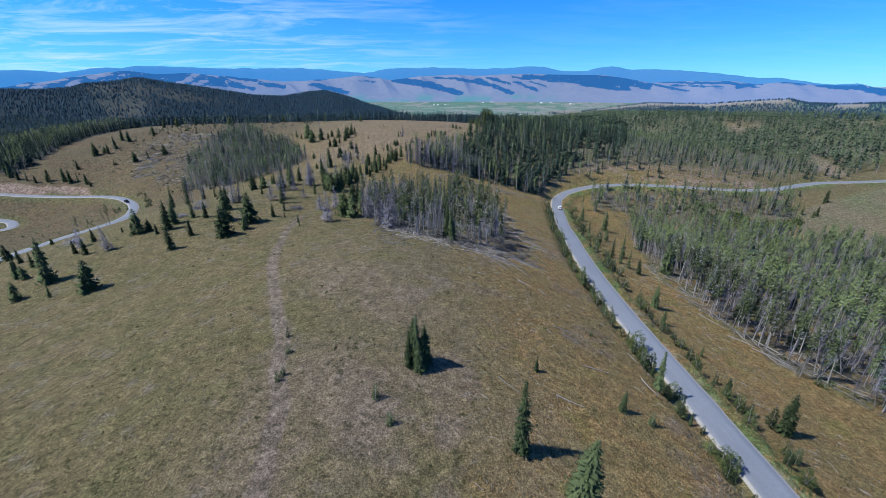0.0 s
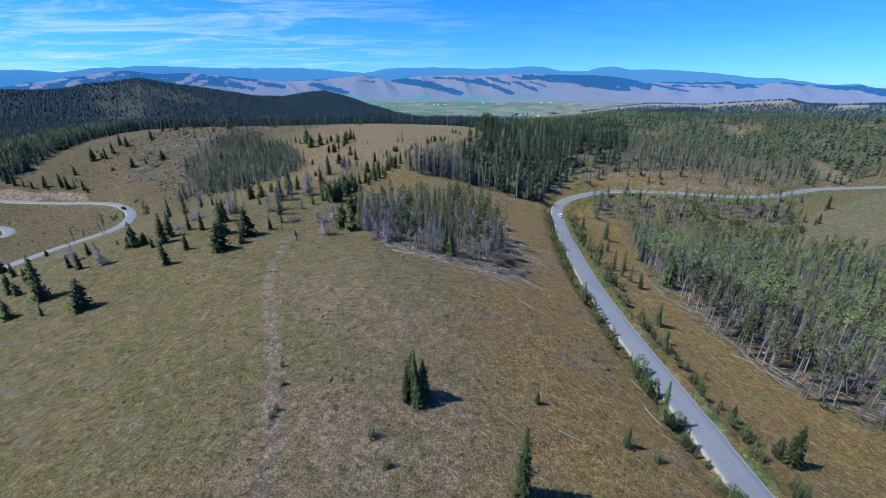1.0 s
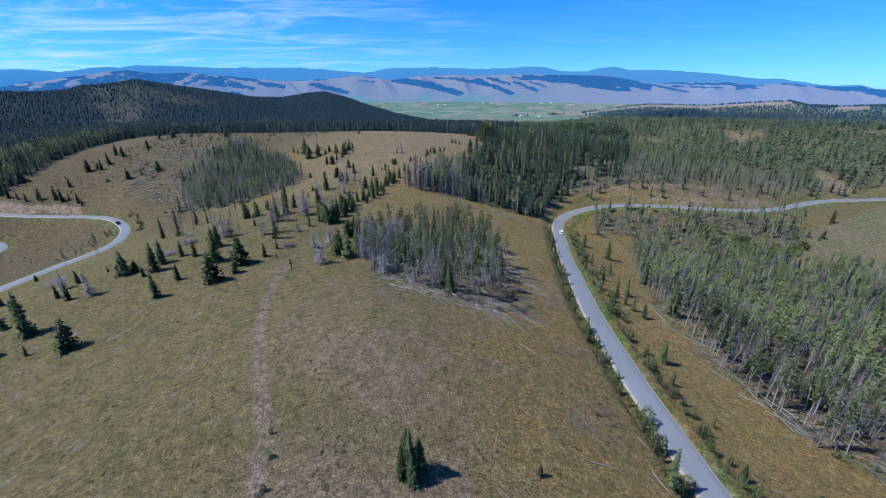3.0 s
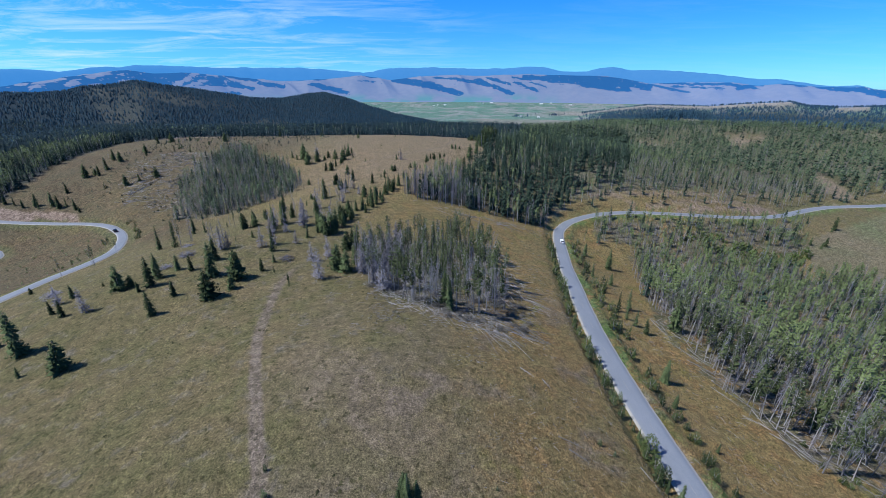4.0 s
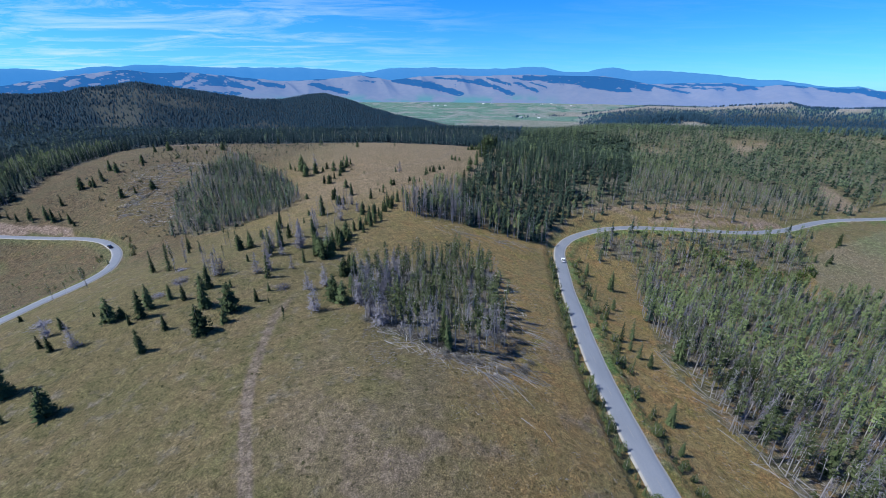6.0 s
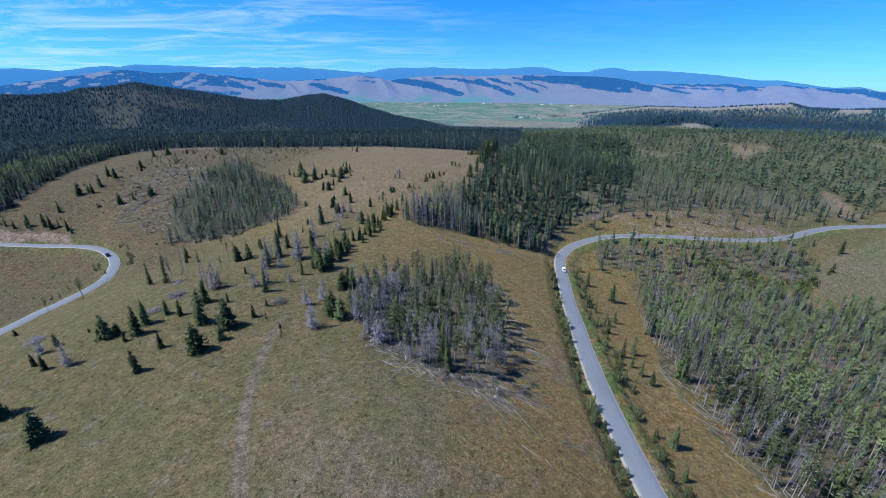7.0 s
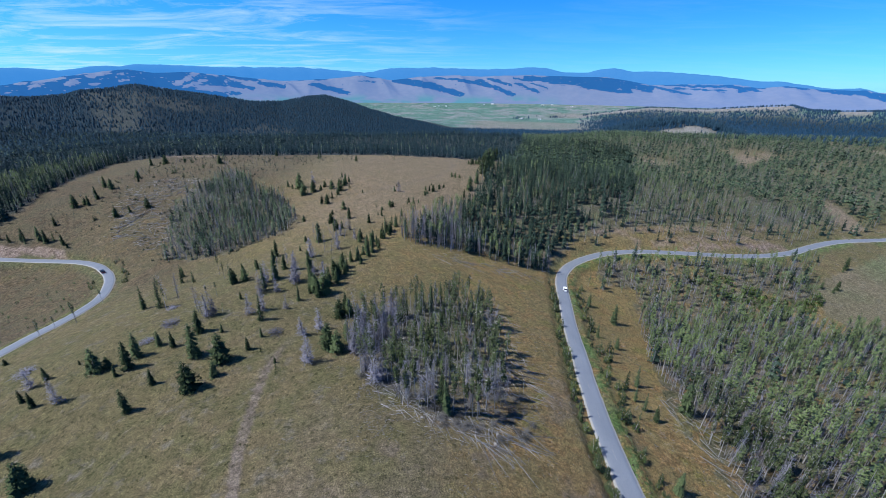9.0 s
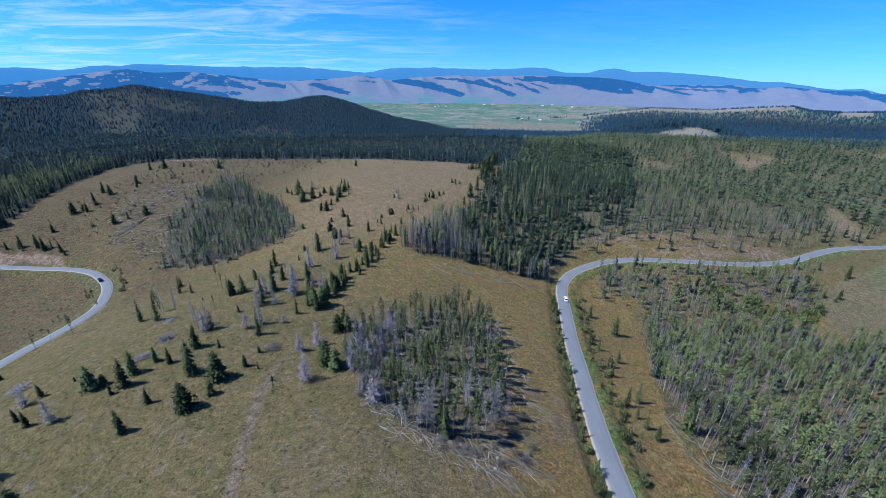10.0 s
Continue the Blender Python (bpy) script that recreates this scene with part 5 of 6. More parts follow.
def polar_scatter(b0, b1, r0, r1, area, seed, keep=None):
    rng = np.random.default_rng(seed)
    n = int(radians(b1 - b0) * (r1 * r1 - r0 * r0) / 2 / area)
    b, r = np.radians(rng.uniform(b0, b1, n)), np.sqrt(rng.uniform(r0 * r0, r1 * r1, n))
    x, y = r * np.sin(b), 15 + r * np.cos(b)
    if keep is not None:
        ok = rng.random(n) < keep(x, y, np.degrees(b), r)
        x, y = x[ok], y[ok]
    return x, y


FAR_TREES = far_models(np.random.default_rng(51))


def hill_density(x, y, b, r):
    reach = np.interp(b, [-60, -24, -17, 10], [1420, 1470, 1800, 1750])
    thin = 0.7 * hill_clearing(x, y, b, r)
    return np.where(r > reach + 60, 0.0, np.clip(1.0 - thin, 0, 1)) * ease(b, 5, 1)


def low_density(x, y, b, r):
    open_country = ease(r, 1650, 1900) * ease(b, 19, 15)
    glade = glades(b, r) > 0.3
    return np.where(glade, 0.02, np.clip(1.05 - open_country, 0.01, 1))


def spur_density(x, y, b, r):
    bare = ease(r, 2770, 2815) * (1 - 0.9 * ease(b, 39.2, 40.2) * ease(np.abs(b - 44.2), 0.9, 1.4)) * np.where(r > 2905, 0.55, 1.06)
    return np.clip(1 - 0.93 * bare, 0, 1) * ease(b, 17, 23)


# Far needles are bluer to stand in for haze over the woods.
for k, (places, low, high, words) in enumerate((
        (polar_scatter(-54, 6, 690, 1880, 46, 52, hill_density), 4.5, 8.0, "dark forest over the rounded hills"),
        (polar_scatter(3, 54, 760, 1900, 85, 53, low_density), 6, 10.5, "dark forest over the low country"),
        (polar_scatter(15, 54, 1900, 2960, 85, 54, spur_density), 7.5, 13, "forest below the long spur, needles tinted blue for haze"),
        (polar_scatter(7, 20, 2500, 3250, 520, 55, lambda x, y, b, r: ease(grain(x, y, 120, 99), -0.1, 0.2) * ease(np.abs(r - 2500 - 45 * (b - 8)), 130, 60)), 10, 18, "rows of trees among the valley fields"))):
    joined_woods("woods", words, places, spread(len(places[0]), low, high, 60 + k), FAR_TREES, [HAZE_BLUE_NEEDLES if k > 0 else HAZED_FAR_NEEDLES], 70 + k)

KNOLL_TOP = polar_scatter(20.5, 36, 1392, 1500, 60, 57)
joined_woods("woods", "tall dark firs on top of the knoll", KNOLL_TOP, spread(len(KNOLL_TOP[0]), 13, 19, 64), FAR_TREES, [HAZED_FAR_NEEDLES], 74)

# ---- roadside growth ----
def roadside(line, half, first, last, step, side, near, far, kinds, seed, group, low, high):
    rng = np.random.default_rng(seed)
    along = np.gradient(line, axis=0)
    along /= np.hypot(*along.T)[:, None]
    k = float(first)
    while k < last:
        i = int(k)
        if rng.random() < 0.9:
            p = line[i] + np.array([along[i, 1], -along[i, 0]]) * side * (half + rng.uniform(near, far))
            plant(kinds[int(rng.integers(len(kinds)))], float(p[0]), float(p[1]), rng.uniform(low, high) * rng.uniform(0.7, 1.1), rng, group)
        k += step * rng.uniform(0.5, 1.5)


line = ROADS[0][0]
begin = int(np.argmin(np.abs(line[:, 1] - 25)))
bend = int(np.argmin(np.hypot(line[:, 0] - 55, line[:, 1] - 188)))
roadside(line, 2.5, begin, bend, 1.0, -1, 0.7, 3.2, ["sapling", "shrub", "sapling", "slim_fir"], 81, "shrubs along the road", 2.0, 4.6)
roadside(line, 2.5, begin, bend, 1.0, 1, 2.4, 6.5, ["sapling", "shrub", "sapling"], 82, "shrubs along the road", 1.4, 3.6)
roadside(line, 2.5, begin + 10, bend - 8, 6.0, 1, 5.5, 10.0, ["sapling", "fir", "slim_fir"], 83, "roadside firs", 2.5, 6.5)
line = ROADS[1][0]
begin = int(np.argmin(np.hypot(line[:, 0] + 150, line[:, 1] - 186)))
roadside(line, 2.5, begin - 2, begin + 16, 1.4, 1, 2.0, 5.0, ["sapling", "shrub"], 84, "shrubs round the bend", 1.6, 3.2)
roadside(line, 2.5, begin + 2, begin + 10, 1.5, -1, 2.5, 6.0, ["sapling", "shrub"], 85, "shrubs round the bend", 1.4, 2.6)
plant_list(["fir", "slim_fir"], [(x, y, h) for x, y, h in ((-240, 228, 6.0), (-234, 226.5, 5.0), (-228, 228, 7.5), (-225, 226, 5.5), (-219, 228.5, 8.5), (-214, 226.5, 8.0), (-211, 228, 6.0), (-203, 224.5, 6.5), (-199, 222, 4.0), (-246, 229, 6.4), (-252, 231, 7.2))], 86, "firs above the soil bank")
plant_list(["fir"], [(218.5, 221.5, 8.0), (215, 219, 3.0), (197, 202, 5.5), (193, 199.5, 4.0), (190, 203, 4.5), (201, 206, 3.0)], 87, "field edge firs")
plant_list(["slim_fir", "fir"], [(68.5, 160.5, 9.0), (60.5, 139.0, 5.0), (57.5, 118.0, 7.5), (55.0, 108.0, 6.0), (56.5, 104.5, 5.0), (62.5, 172.0, 6.5)], 88, "firs right of the road", "dark green slender fir standing beside the road verge")


plant_list(["fir", "broad_fir"], [(23.7, 340, 5.0), (26.5, 343, 4.0), (20.5, 338, 3.4), (30, 352, 5.5), (6.6, 288, 3.4), (8.8, 290, 2.8), (-7.3, 258, 3.6), (-5.0, 257, 4.4), (-9.6, 259, 2.6), (-18, 238.6, 3.0), (-15.5, 239, 3.4), (-12.5, 238, 2.6), (-28, 234, 3.2), (-26, 232, 3.6),
                                  (30, 310, 12.5), (33, 330, 13), (29, 292, 12), (36, 347, 13), (40, 366, 13.5), (46, 392, 13), (52, 420, 13), (37, 330, 12), (22, 275, 10), (17, 262, 9), (13, 250, 5.5), (27, 300, 7.0), (33, 318, 6.5), (9, 240, 5.0), (36, 338, 7.5), (40, 362, 8.0), (44, 386, 8.0)], 19, "firs along the forest's meadow edge")


plant_list(["fir", "broad_fir"], [(-98.4, 277.1, 5), (-93.9, 272.5, 4), (-92.6, 278.5, 5.5), (-69.0, 249.8, 4), (-66.9, 252.4, 3.5), (-64.0, 252.9, 4.5), (-61.8, 257.9, 4), (-61.8, 274.1, 5), (-60.0, 280.7, 4.5), (-67.0, 292.0, 3.5), (-75.1, 268.9, 3.5), (-48.2, 225.8, 4), (-55.2, 216.4, 5.5), (-50.5, 205.4, 3.5), (-36.0, 192.1, 5), (-32.3, 221.2, 2), (-31.2, 227.6, 2.4), (-62.1, 196.7, 3), (-74.9, 173.1, 4), (-75.7, 156.6, 6.5), (-71.9, 157.3, 5.5), (-68.2, 174.7, 6.5), (-39.2, 144.5, 8), (-42.2, 146.0, 7), (-37.6, 157.5, 6), (-37.1, 163.8, 6), (-30.1, 136.0, 6)], 95, "saddle firs")
plant_list(["grey_fir"], [(-62.6, 154.0, 9), (-50.8, 151.9, 9.5), (-45.9, 197.2, 7), (-58.0, 131.3, 7.5), (-83.9, 282.7, 8), (-48.2, 134.4, 5)], 96, "grey dead firs")


SADDLE = [(-112, 150), (-118, 185), (-80, 200), (-75, 255), (-100, 300), (-30, 300), (-20, 250), (-40, 190), (-56, 150)]
places = scatter(SADDLE, 14.0, 89, lambda x, y: 0.4 + 0 * x)
plant_list(["sapling", "fir"], [(float(x), float(y), float(1.2 + 3.4 * h * h)) for x, y, h in zip(*places, np.random.default_rng(90).random(len(places[0])))], 91, "young firs of the saddle")
places = scatter([(-232, 250), (-200, 240), (-180, 260), (-180, 330), (-120, 350), (-60, 350), (-80, 380), (-230, 390), (-220, 310)], 17.0, 92, lambda x, y: 0.6 + 0 * x)
plant_list(["fir", "broad_fir", "sapling"], [(float(x), float(y), float(2.0 + 6.0 * h * h)) for x, y, h in zip(*places, np.random.default_rng(93).random(len(places[0])))], 94, "young firs of the hillside")

places = scatter([(-232, 250), (-196, 236), (-160, 300), (-130, 310), (-120, 345), (-200, 384), (-234, 350)], 13.0, 171, lambda x, y: 0.6 + 0 * x)
plant_list(["dead_pine"], [(float(x), float(y), float(3.0 + 4.5 * h)) for x, y, h in zip(*places, np.random.default_rng(172).random(len(places[0])))], 173, "snags of the hillside", "thin weathered snag standing on the dry hillside")

places = scatter([(-64, 138), (-46, 148), (-36, 164), (-36, 200), (-50, 206), (-64, 172)], 6.0, 111, lambda x, y: 0.6 + 0 * x)
plant_list(["dead_pine", "grey_fir", "fir", "dead_pine"], [(float(x), float(y), float(5.0 + 5.0 * h)) for x, y, h in zip(*places, np.random.default_rng(112).random(len(places[0])))], 113, "mixed trees of the saddle")
places = scatter([(64, 72), (72, 58), (84, 44), (100, 40), (84, 60), (72, 74)], 4.0, 114, lambda x, y: 0.55 + 0 * x)
plant_list(["shrub", "sapling", "shrub"], [(float(x), float(y), float(1.2 + 2.0 * h)) for x, y, h in zip(*places, np.random.default_rng(115).random(len(places[0])))], 116, "bushes at the forest edge")


# ---- fallen timber ----
def log_mesh(rng, stubs):
    length = 9.0
    bow = rng.uniform(-0.25, 0.25)
    pieces = [tube([(length * t, bow * math.sin(3.1 * t), 0.10 - 0.05 * t) for t in (0, 0.25, 0.5, 0.75, 1)], (0.105, 0.095, 0.08, 0.06, 0.03), 6)]
    for _ in range(stubs):
        t, a = rng.uniform(0.3, 0.95), rng.uniform(0, 3.14)
        root = np.array([length * t, bow * math.sin(3.1 * t), 0.1])
        pieces.append(tube([root, root + np.array([0.35, 0.6 * math.cos(a), 0.55 * math.sin(a)]) * rng.uniform(0.7, 1.7)], (0.03, 0.008), 3))
    return mesh_from("fallen_log", *stacked(pieces), [GREY_WOOD])


log_rng = np.random.default_rng(91)
LOGS = [log_mesh(log_rng, k) for k in (4, 8, 14, 26)]


def lay_logs(corners, count, heading, spread_deg, seed, group, low=4.0, high=10.0, label="bleached grey fallen log on the slope", thick=1.0):
    rng = np.random.default_rng(seed)
    c = np.array(corners, float)
    placed = 0
    while placed < count:
        x, y = rng.uniform(c[:, 0].min(), c[:, 0].max()), rng.uniform(c[:, 1].min(), c[:, 1].max())
        if not in_polygon(np.array([x]), np.array([y]), corners)[0]:
            continue
        placed += 1
        length = rng.uniform(low, high)
        a = radians(heading + rng.normal(0, spread_deg))
        zs = ground_height([x, x + length * math.cos(a)], [y, y + length * math.sin(a)])
        pitch = math.atan2(float(zs[1] - zs[0]), length)
        log = new("fallen_log", LOGS[int(rng.integers(len(LOGS)))])
        s = length / 9.0
        log.matrix_basis = Matrix.LocRotScale((x, y, float(zs[0]) + rng.uniform(0.0, 0.25)), Euler((rng.uniform(0, 6.28) * 0.2, -pitch, a)), (s, 0.8 * thick * rng.uniform(0.7, 1.2), 0.8 * thick))
        tagged(log, label, "log", group)


lay_logs([(-18, 104), (-9, 94), (-1, 88), (10, 83), (20, 87), (18, 94), (9, 93), (0, 92)], 70, -30, 38, 92, "blowdown before the grove")
lay_logs([(-12, 135), (12, 146), (14, 100), (0, 94), (-14, 104)], 34, -35, 40, 93, "logs inside the grove")
lay_logs([(4, 153), (14, 151), (20, 142), (16, 133), (10, 138)], 26, -25, 18, 94, "blowdown behind the grove")
lay_logs([(16, 100), (24, 102), (25, 118), (18, 120)], 14, -20, 12, 95, "blowdown beside the grove")
lay_logs([(62, 116), (61, 100), (62, 90), (65, 78), (71, 66), (79, 66), (72, 82), (70, 96), (69, 110)], 44, -58, 34, 96, "blowdown along the forest edge")
lay_logs([(-14, 186), (12, 185), (46, 190), (42, 183), (12, 178), (-8, 181)], 28, -15, 20, 97, "blowdown before the forest")
lay_logs([(-184, 228), (-192, 251), (-195, 275), (-188, 298), (-165, 280), (-153, 240), (-149, 220), (-160, 216)], 120, 15, 55, 98, "blowdown on the hillside", 4, 10, thick=1.5)
lay_logs([(5, 30), (34, 32), (30, 70), (10, 76), (6, 50)], 10, -48, 26, 99, "scattered timber on the slope", 2.0, 4.5)
lay_logs([(96, 226), (140, 232), (190, 250), (250, 270), (250, 280), (180, 258), (100, 234)], 10, 8, 35, 100, "timber beside the road bend", 4, 9)


def brush_mesh(rng):
    return mesh_from("brush_pile", *needle_cloud(rng, 260, 1.3, 0.0, 1.15, dome, 0.42, 0.05, 0.1, 0.055), [BRUSH])


BRUSHES = [brush_mesh(log_rng) for _ in range(3)]
brush_rng = np.random.default_rng(130)
for x, y in zip(*scatter([(-20, 104), (-10, 93), (0, 87), (12, 84), (21, 88), (22, 100), (17, 122), (12, 112), (6, 98), (-6, 100), (-14, 110)], 2.3, 131, lambda x, y: 0.6 + 0 * x)):
    pile = new("brushwood", BRUSHES[int(brush_rng.integers(3))])
    pile.matrix_basis = Matrix.LocRotScale((x, y, float(ground_height(x, y)[0]) - 0.05), Euler((0, 0, brush_rng.uniform(0, 6.28))), [brush_rng.uniform(0.7, 1.3)] * 3)
    tagged(pile, "dark tangle of broken grey brushwood among the logs", "brushwood", "brushwood before the grove")


SADDLE_BRUSH = [(-80.5, 127.9, 1.6), (-46.4, 121.6, 1.3), (-82.1, 119.6, 1.2), (-112.9, 113.6, 1.5), (-87.6, 139.2, 1.0)]
PALE_BRUSH = mesh_from("brush_pile", *needle_cloud(log_rng, 300, 1.5, 0.0, 1.5, dome, 0.5, 0.05, 0.15, 0.06), [TWIG])
for x, y, s in SADDLE_BRUSH:
    pile = new("brushwood", PALE_BRUSH)
    pile.matrix_basis = Matrix.LocRotScale((x, y, float(ground_height(x, y)[0]) - 0.05), Euler((0, 0, x)), (s, s, s * 0.8))
    tagged(pile, "pale grey heap of dead boughs on the saddle", "brushwood", "brushwood on the saddle")


def litter_field(name, label, n, region, seed, build, category, keep=None):
    """Small pieces in number as one mesh."""
    rng = np.random.default_rng(seed)
    x, y = rng.uniform(region[0], region[1], n), rng.uniform(region[2], region[3], n)
    ok = off_roads(x, y, 0.6)
    if keep is not None:
        ok &= rng.random(n) < keep(x, y)
    x, y = x[ok], y[ok]
    z = ground_height(x, y)
    v, f, m = build(rng, len(x))
    k = v.shape[1]
    v = v + np.stack([x, y, z], -1)[:, None]
    faces = (f[None] + (np.arange(len(x)) * k)[:, None, None]).reshape(-1, 3)
    tone = np.repeat(rng.random(len(x)), k)
    tagged(new(name, mesh_from(name, v.reshape(-1, 3), faces, [m], floats=(("tone", tone),))), label, category, kind="stuff")


def sticks(rng, n, size=1.0, thick=1.0, spread_by=1.5):
    a, half, w = rng.normal(radians(-40), spread_by, n), size * rng.uniform(0.2, 0.88, n) ** 2.0, thick * size ** 0.7 * rng.uniform(0.012, 0.032, n)
    c, s = np.cos(a), np.sin(a)
    corners = []
    for t, side, up in ((-1, -1, 0.0), (-1, 1, 0.0), (1, 0, 0.02), (-1, 0, 0.10), (1, 0, 0.05)):
        corners.append(np.stack([t * half * c - side * w * s, t * half * s + side * w * c, up + 0.05 + np.zeros(n)], -1))
    return np.stack(corners, 1), np.array([(0, 2, 3), (3, 4, 1), (1, 2, 0), (3, 2, 4)]), TWIG_LITTER


TWIG_LITTER = plant_material("grey_twig_litter", (0.10, 0.094, 0.096), (0.25, 0.238, 0.246), by_tone=True)
STICK = plant_material("bleached_sticks", (0.15, 0.142, 0.142), (0.36, 0.345, 0.35), by_tone=True)
litter_field("dead_twigs", "pale dead twigs strewn over the brown slope", 4200, (2, 66, 18, 190), 101, sticks, "twigs", lambda x, y: np.clip(0.25 + 1.3 * grain(x, y, 9, 102), 0.05, 1))
litter_field("dead_twigs", "pale dead twigs strewn round the stands", 2600, (-30, 26, 78, 152), 103, sticks, "twigs", lambda x, y: np.clip(0.4 + 0.9 * grain(x, y, 8, 104), 0.02, 1))
litter_field("dead_twigs", "grey tangle of broken boughs before the grove", 5000, (-18, 24, 82, 101), 109, sticks, "twigs", lambda x, y: np.clip(0.3 + 1.0 * grain(x, y, 6, 110), 0.0, 1))
litter_field("dead_twigs", "pale dead twigs under the roadside pines", 3000, (60, 190, 60, 215), 105, sticks, "twigs", lambda x, y: np.clip(0.4 + 0.9 * grain(x, y, 10, 106), 0.02, 1))


def poles(rng, n):
    return (*sticks(rng, n, 5.0, 1.0, 0.7)[:2], STICK)


def hillside_poles(rng, n):
    return (*sticks(rng, n, 5.5, 2.0, 1.0)[:2], STICK)


litter_field("fallen_poles", "many thin bleached poles lying over the hillside", 4200, (-206, -110, 205, 305), 121, hillside_poles, "timber", lambda x, y: in_polygon(x, y, [(-172, 226), (-191, 241), (-203, 284), (-189, 300), (-160, 296), (-120, 262), (-112, 210), (-150, 214)]) * np.clip(0.6 + grain(x, y, 12, 122), 0.05, 1))
litter_field("fallen_poles", "thin bleached poles strewn in and round the grove", 3000, (-26, 30, 82, 156), 123, poles, "timber", lambda x, y: np.clip(0.5 + grain(x, y, 8, 124), 0.0, 1) * in_polygon(x, y, [(-22, 108), (-10, 90), (2, 83), (24, 84), (27, 104), (24, 142), (16, 156), (0, 152), (-20, 132)]))
litter_field("fallen_poles", "thin bleached poles lying along the forest edges", 4200, (-14, 100, 60, 205), 125, poles, "timber", lambda x, y: np.clip(0.3 + grain(x, y, 8, 126), 0.0, 1) * (in_polygon(x, y, [(60, 116), (60, 96), (64, 78), (74, 62), (90, 60), (78, 84), (74, 112), (90, 160), (80, 160)]) | in_polygon(x, y, [(-14, 186), (12, 180), (50, 186), (54, 194), (30, 198), (-6, 196)])))


def tufts(rng, n, big=1.0):
    """Low tussocks: three uneven faces round a ragged tip."""
    r, h, a = big * rng.uniform(0.06, 0.21, n), big * rng.uniform(0.06, 0.22, n), rng.uniform(0, 6.28, n)
    corners = [np.stack([r * rng.uniform(0.5, 1.4, n) * np.cos(a + k * 2.09), r * rng.uniform(0.5, 1.4, n) * np.sin(a + k * 2.09), -0.03 + 0 * r], -1) for k in range(3)]
    corners.append(np.stack([0.5 * r * np.cos(3 * a), 0.5 * r * np.sin(3 * a), h], -1))
    return np.stack(corners, 1), np.array([(0, 1, 3), (1, 2, 3), (2, 0, 3)]), TUFT


def rusty_tufts(rng, n):
    return (*tufts(rng, n)[:2], RUSTY_TUFT)


def low_shrubs(rng, n):
    return (*tufts(rng, n, 2.2)[:2], LOW_SHRUB)


TUFT = plant_material("dry_tussock", (0.075, 0.064, 0.034), (0.200, 0.168, 0.092), by_tone=True)
RUSTY_TUFT = plant_material("rusty_tussock", (0.066, 0.047, 0.023), (0.168, 0.118, 0.058), by_tone=True)
LOW_SHRUB = plant_material("low_dark_shrub", (0.026, 0.030, 0.016), (0.075, 0.070, 0.034), by_tone=True)
litter_field("tussocks", "rusty brown tussocks thick on the near slope", 42000, (2, 68, 16, 112), 151, rusty_tufts, "tussocks", lambda x, y: np.clip(0.75 + 0.7 * grain(x, y, 7, 152), 0.1, 1) * ease(y, 112, 70) * ease(x, 2, 14))
litter_field("tussocks", "dry straw-coloured tussocks over the near slope", 22000, (-6, 66, 14, 130), 159, tufts, "tussocks", lambda x, y: np.clip(0.45 + 0.9 * grain(x, y, 7, 160), 0.05, 1) * ease(y, 130, 70))
litter_field("tussocks", "dry olive grass tussocks over the meadow", 26000, (-80, -6, 14, 120), 153, tufts, "tussocks", lambda x, y: np.clip(0.45 + 0.9 * grain(x, y, 9, 154), 0.03, 1) * ease(y, 120, 60) * (nearest(x, y, TRAIL_LINE)[0] > 1.2).reshape(x.shape))
litter_field("low_shrubs", "small dark shrubs dotted over the slope", 1500, (-60, 66, 14, 180), 155, low_shrubs, "shrubs", lambda x, y: np.clip(0.1 + 1.2 * grain(x, y, 14, 156), 0.02, 1))
litter_field("dead_twigs", "pale chips and broken twigs on the near brown slope", 5000, (2, 64, 16, 120), 157, sticks, "twigs", lambda x, y: ease(grain(x, y, 6, 158), 0.05, 0.4))


# ---- boulders, cars and farm sheds ----
def boulder(x, y, size, seed):
    bm = bmesh.new()
    bmesh.ops.create_icosphere(bm, subdivisions=2, radius=size)
    for v in bm.verts:
        v.co *= 1 + 0.28 * noise.noise(v.co * (1.6 / size) + Vector((seed * 3.7, 0, 0)))
        v.co.z *= 0.72
    ob = new("boulder", from_bmesh("boulder", bm, STONE))
    ob.location = (x, y, float(ground_height(x, y)[0]) + size * 0.3)
    tagged(ob, "pale rounded boulder among the fallen logs", "boulder", "boulders by the grove")


for k, (x, y, s) in enumerate(((5.1, 89.0, 0.4), (12.5, 87.4, 0.42), (11.7, 84.4, 0.5), (-3.0, 88.9, 0.38), (66.2, 96.0, 0.35), (65.5, 88.5, 0.4), (10.9, 83.6, 0.3))):
    boulder(x, y, 0.75 * s, k)


def box_part(name, parent, low, high, material, bevel=0.0, taper=None, label=""):
    bm = bmesh.new()
    bmesh.ops.create_cube(bm, size=1)
    for v in bm.verts:
        top = v.co.z > 0
        for a in range(3):
            v.co[a] = low[a] if v.co[a] < 0 else high[a]
        if taper and top:
            mx, my = (low[0] + high[0]) / 2, (low[1] + high[1]) / 2
            v.co.x, v.co.y = mx + (v.co.x - mx) * taper[0] + taper[2], my + (v.co.y - my) * taper[1]
    if bevel:
        bmesh.ops.bevel(bm, geom=bm.edges[:], offset=bevel, segments=2, affect="EDGES")
    return part(name, from_bmesh(name, bm, material), parent, label)


GLASS = plain_material("dark_glass", (0.02, 0.025, 0.03), 0.1, vary=0.1)
TYRE = plain_material("tyre_rubber", (0.02, 0.02, 0.02), 0.9)
RIM = plain_material("wheel_rim", (0.45, 0.45, 0.46), 0.35, 0.8)
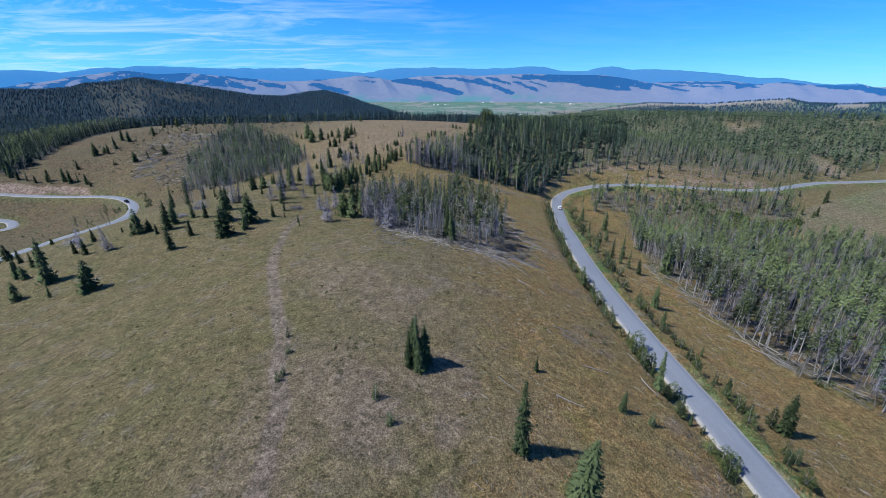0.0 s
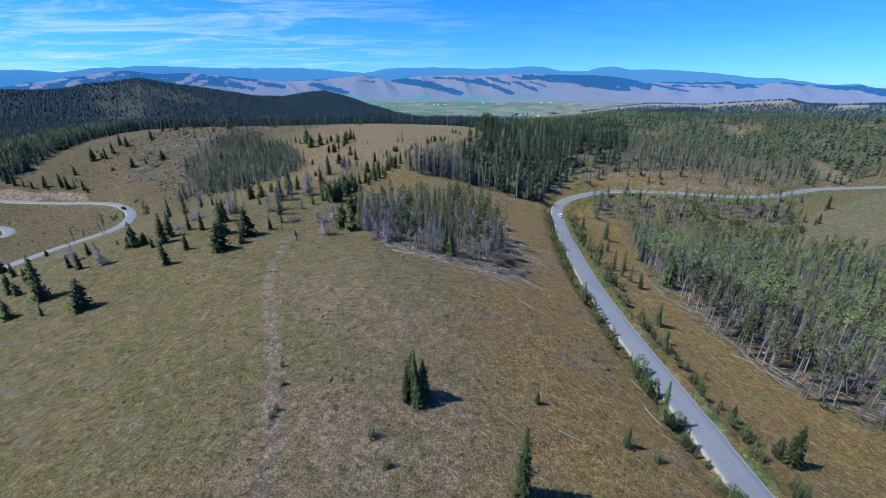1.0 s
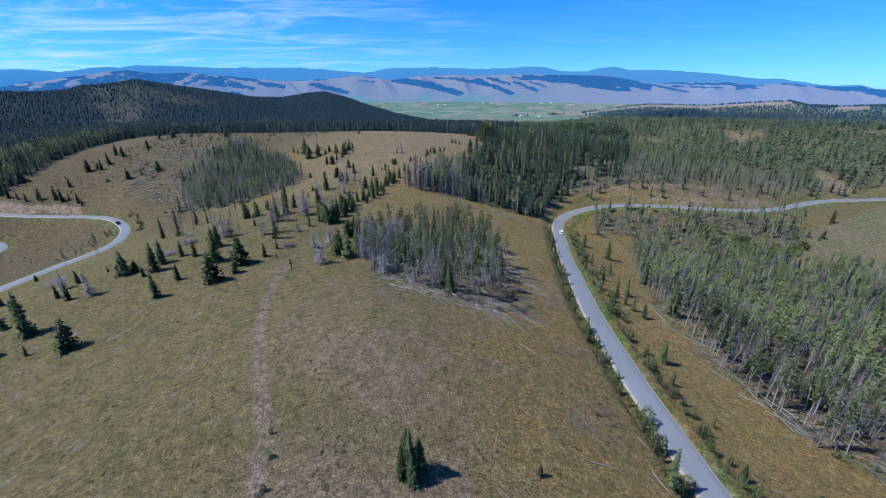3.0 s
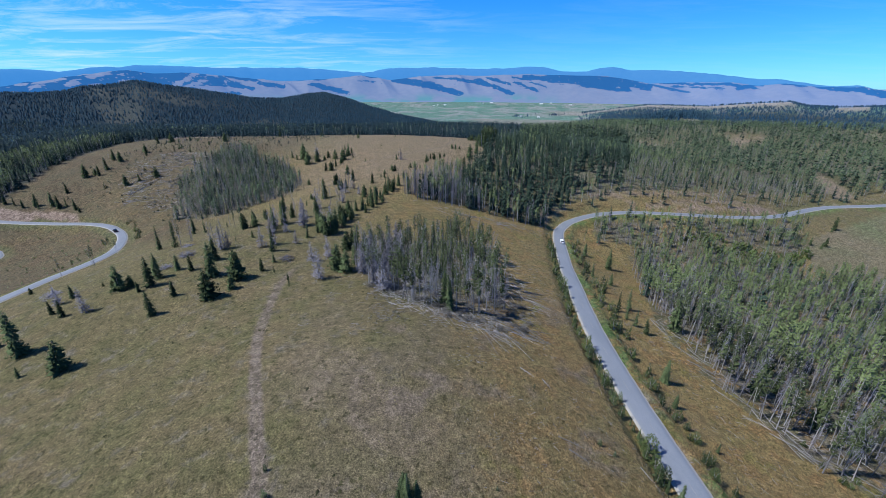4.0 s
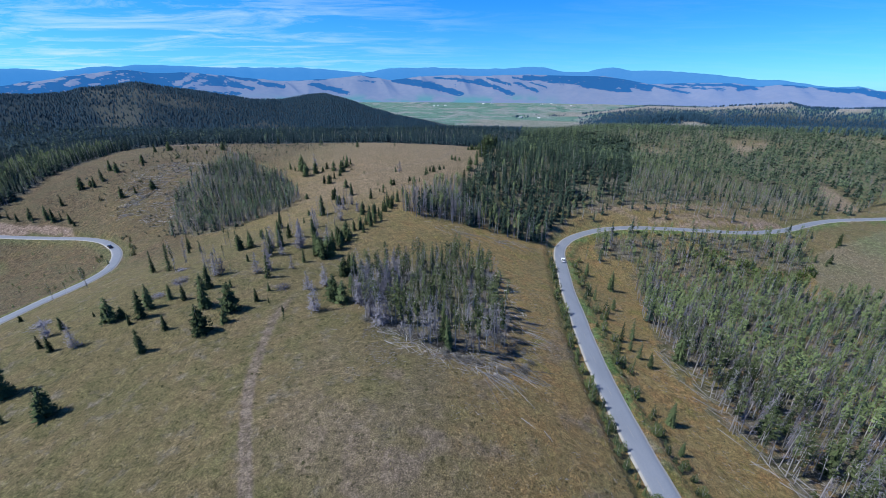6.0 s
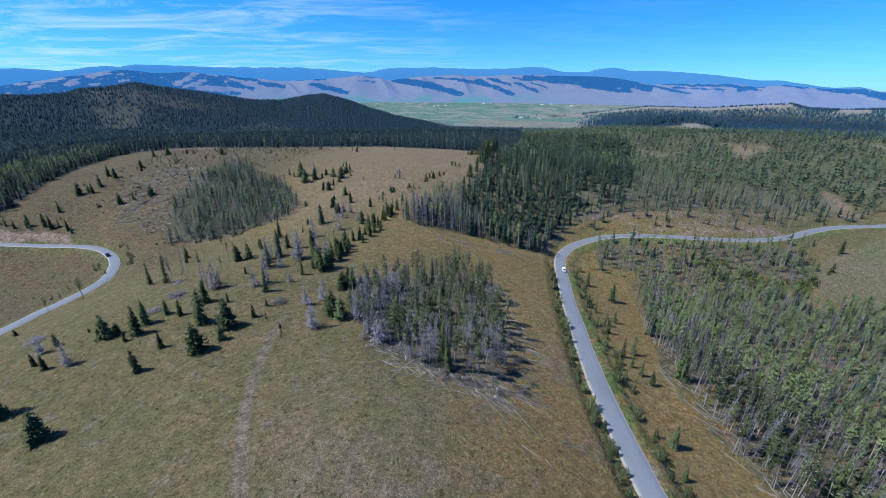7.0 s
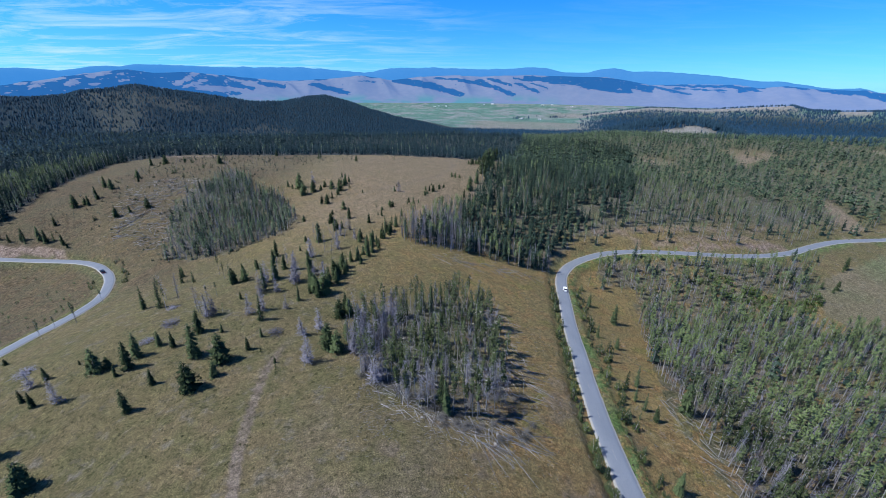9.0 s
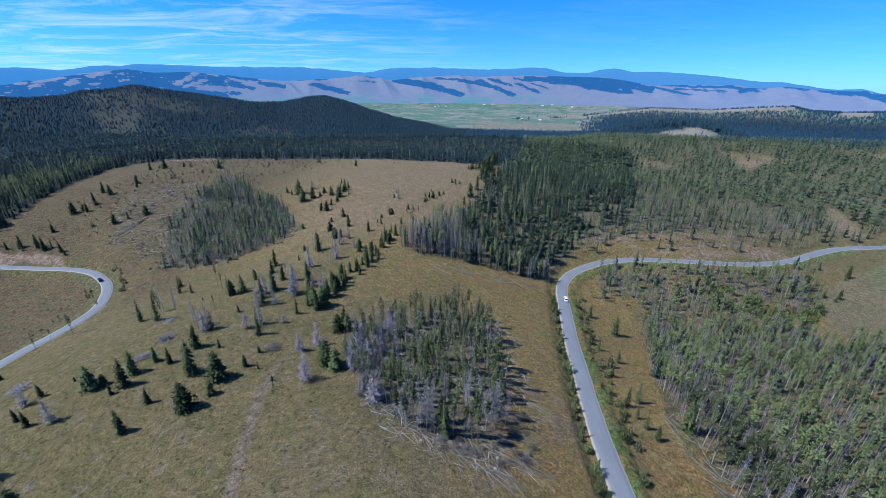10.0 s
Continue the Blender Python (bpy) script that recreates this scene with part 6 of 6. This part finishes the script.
LAMP = plain_material("lamp_glass", (0.6, 0.6, 0.58), 0.15, vary=0.1)
RED = plain_material("tail_lamp", (0.35, 0.02, 0.02), 0.2)


def make_car(x, y, heading, paint, label):
    car = new("car")
    car.matrix_basis = pose(x, y, 0, 0, 0, heading)
    body = box_part("body", car, (-0.88, -2.2, 0.32), (0.88, 2.2, 0.98), paint, 0.14, (0.95, 0.97, 0))
    box_part("cabin", car, (-0.78, -1.75, 0.96), (0.78, 0.85, 1.5), GLASS, 0.06, (0.82, 0.68, 0), "dark glazed cabin")
    box_part("roof", car, (-0.63, -1.28, 1.49), (0.63, 0.40, 1.56), paint, 0.03)
    for sx in (-0.6, 0.6):
        box_part("headlight", body, (sx - 0.2, 2.13, 0.62), (sx + 0.2, 2.215, 0.8), LAMP, 0.02)
        box_part("tail_light", body, (sx - 0.2, -2.215, 0.66), (sx + 0.2, -2.13, 0.84), RED, 0.02)
    for sx in (-0.8, 0.8):
        for sy in (-1.35, 1.38):
            v, f = tube([(sx - 0.11, sy, 0.33), (sx - 0.1, sy, 0.33), (sx + 0.1, sy, 0.33), (sx + 0.11, sy, 0.33)], (0.26, 0.33, 0.33, 0.26), 14)
            wheel = part("wheel", mesh_from("wheel", v, f, [TYRE]), car)
            v, f = tube([(sx - 0.115, sy, 0.33), (sx + 0.115, sy, 0.33), (sx + 0.12, sy, 0.33)], (0.2, 0.2, 0.0), 10)
            part("rim", mesh_from("rim", v, f, [RIM]), wheel)
    tagged(car, label, "car")
    return car


def on_road(car, road, off):
    line, grade, _ = ROADS[road]
    d = np.hypot(line[:, 0] - car.matrix_basis.translation.x, line[:, 1] - car.matrix_basis.translation.y)
    i = int(d.argmin())
    along = line[i + 1] - line[i - 1]
    along /= np.hypot(*along)
    p = line[i] + np.array([along[1], -along[0]]) * off
    slope = math.degrees(math.atan2(grade[i + 1] - grade[i - 1], 3.0))
    heading = math.degrees(math.atan2(-along[0], along[1]))
    car.matrix_basis = pose(p[0], p[1], grade[i] + 0.06, 0, 0, heading) @ pose(0, 0, 0, slope) @ Matrix.Scale(0.86, 4)


WHITE = plain_material("white_car_paint", (0.75, 0.75, 0.76), 0.3, vary=0.05)
DARK = plain_material("dark_blue_car_paint", (0.02, 0.025, 0.045), 0.25, vary=0.1)
on_road(make_car(54.0, 181.0, 0, WHITE, "white hatchback car driving on the asphalt road"), 0, 1.15)
on_road(make_car(-161.0, 199.0, 0, DARK, "dark blue car driving on the bend of the road"), 1, -1.15)

SHED_WALL = plain_material("white_sheet_wall", (0.72, 0.72, 0.70), 0.7, vary=0.1)
SHED_ROOF = plain_material("pale_metal_roof", (0.62, 0.63, 0.64), 0.5, vary=0.15)


def farm_shed(x, y, heading, length, width, tall):
    length, width, tall = 0.7 * length, 0.7 * width, 0.65 * tall
    shed = new("farm_shed")
    shed.matrix_basis = pose(x, y, float(ground_height(x, y)[0]) - 0.5, 0, 0, heading)
    box_part("wall", shed, (-length / 2, -width / 2, 0), (length / 2, width / 2, tall), SHED_WALL)
    bm = bmesh.new()
    a, b, t, p = length / 2 + 0.6, width / 2 + 0.6, tall, tall + width * 0.28
    rows = [[bm.verts.new((s * a, yy, zz)) for yy, zz in ((-b, t - 0.2), (0, p), (b, t - 0.2), (b, t + 0.1), (0, p + 0.3), (-b, t + 0.1))] for s in (-1, 1)]
    for k in range(6):
        bm.faces.new((rows[0][k], rows[0][(k + 1) % 6], rows[1][(k + 1) % 6], rows[1][k]))
    for row in rows:
        bm.faces.new(row)
    bmesh.ops.recalc_face_normals(bm, faces=bm.faces[:])
    part("roof", from_bmesh("roof", bm, SHED_ROOF), shed)
    box_part("door", shed, (-1.8, -width / 2 - 0.06, 0.2), (1.8, -width / 2 - 0.004, tall * 0.75), GLASS)
    tagged(shed, "white farm shed with a pale metal roof in the valley", "shed", "valley farm sheds")


for x, y, heading, length, width, tall in ((480, 2617, 10, 26, 14, 7), (585, 2582, -20, 20, 12, 6), (-74, 3401, 5, 22, 10, 6), (-42, 3441, 30, 18, 10, 6), (17, 3443, -10, 24, 12, 6), (335, 3567, 0, 22, 12, 6), (410, 3600, 15, 30, 12, 6), (805, 3494, 0, 30, 14, 6), (892, 3527, 20, 20, 12, 6), (1015, 3386, -15, 22, 12, 6)):
    farm_shed(x, y, heading, length, width, tall)
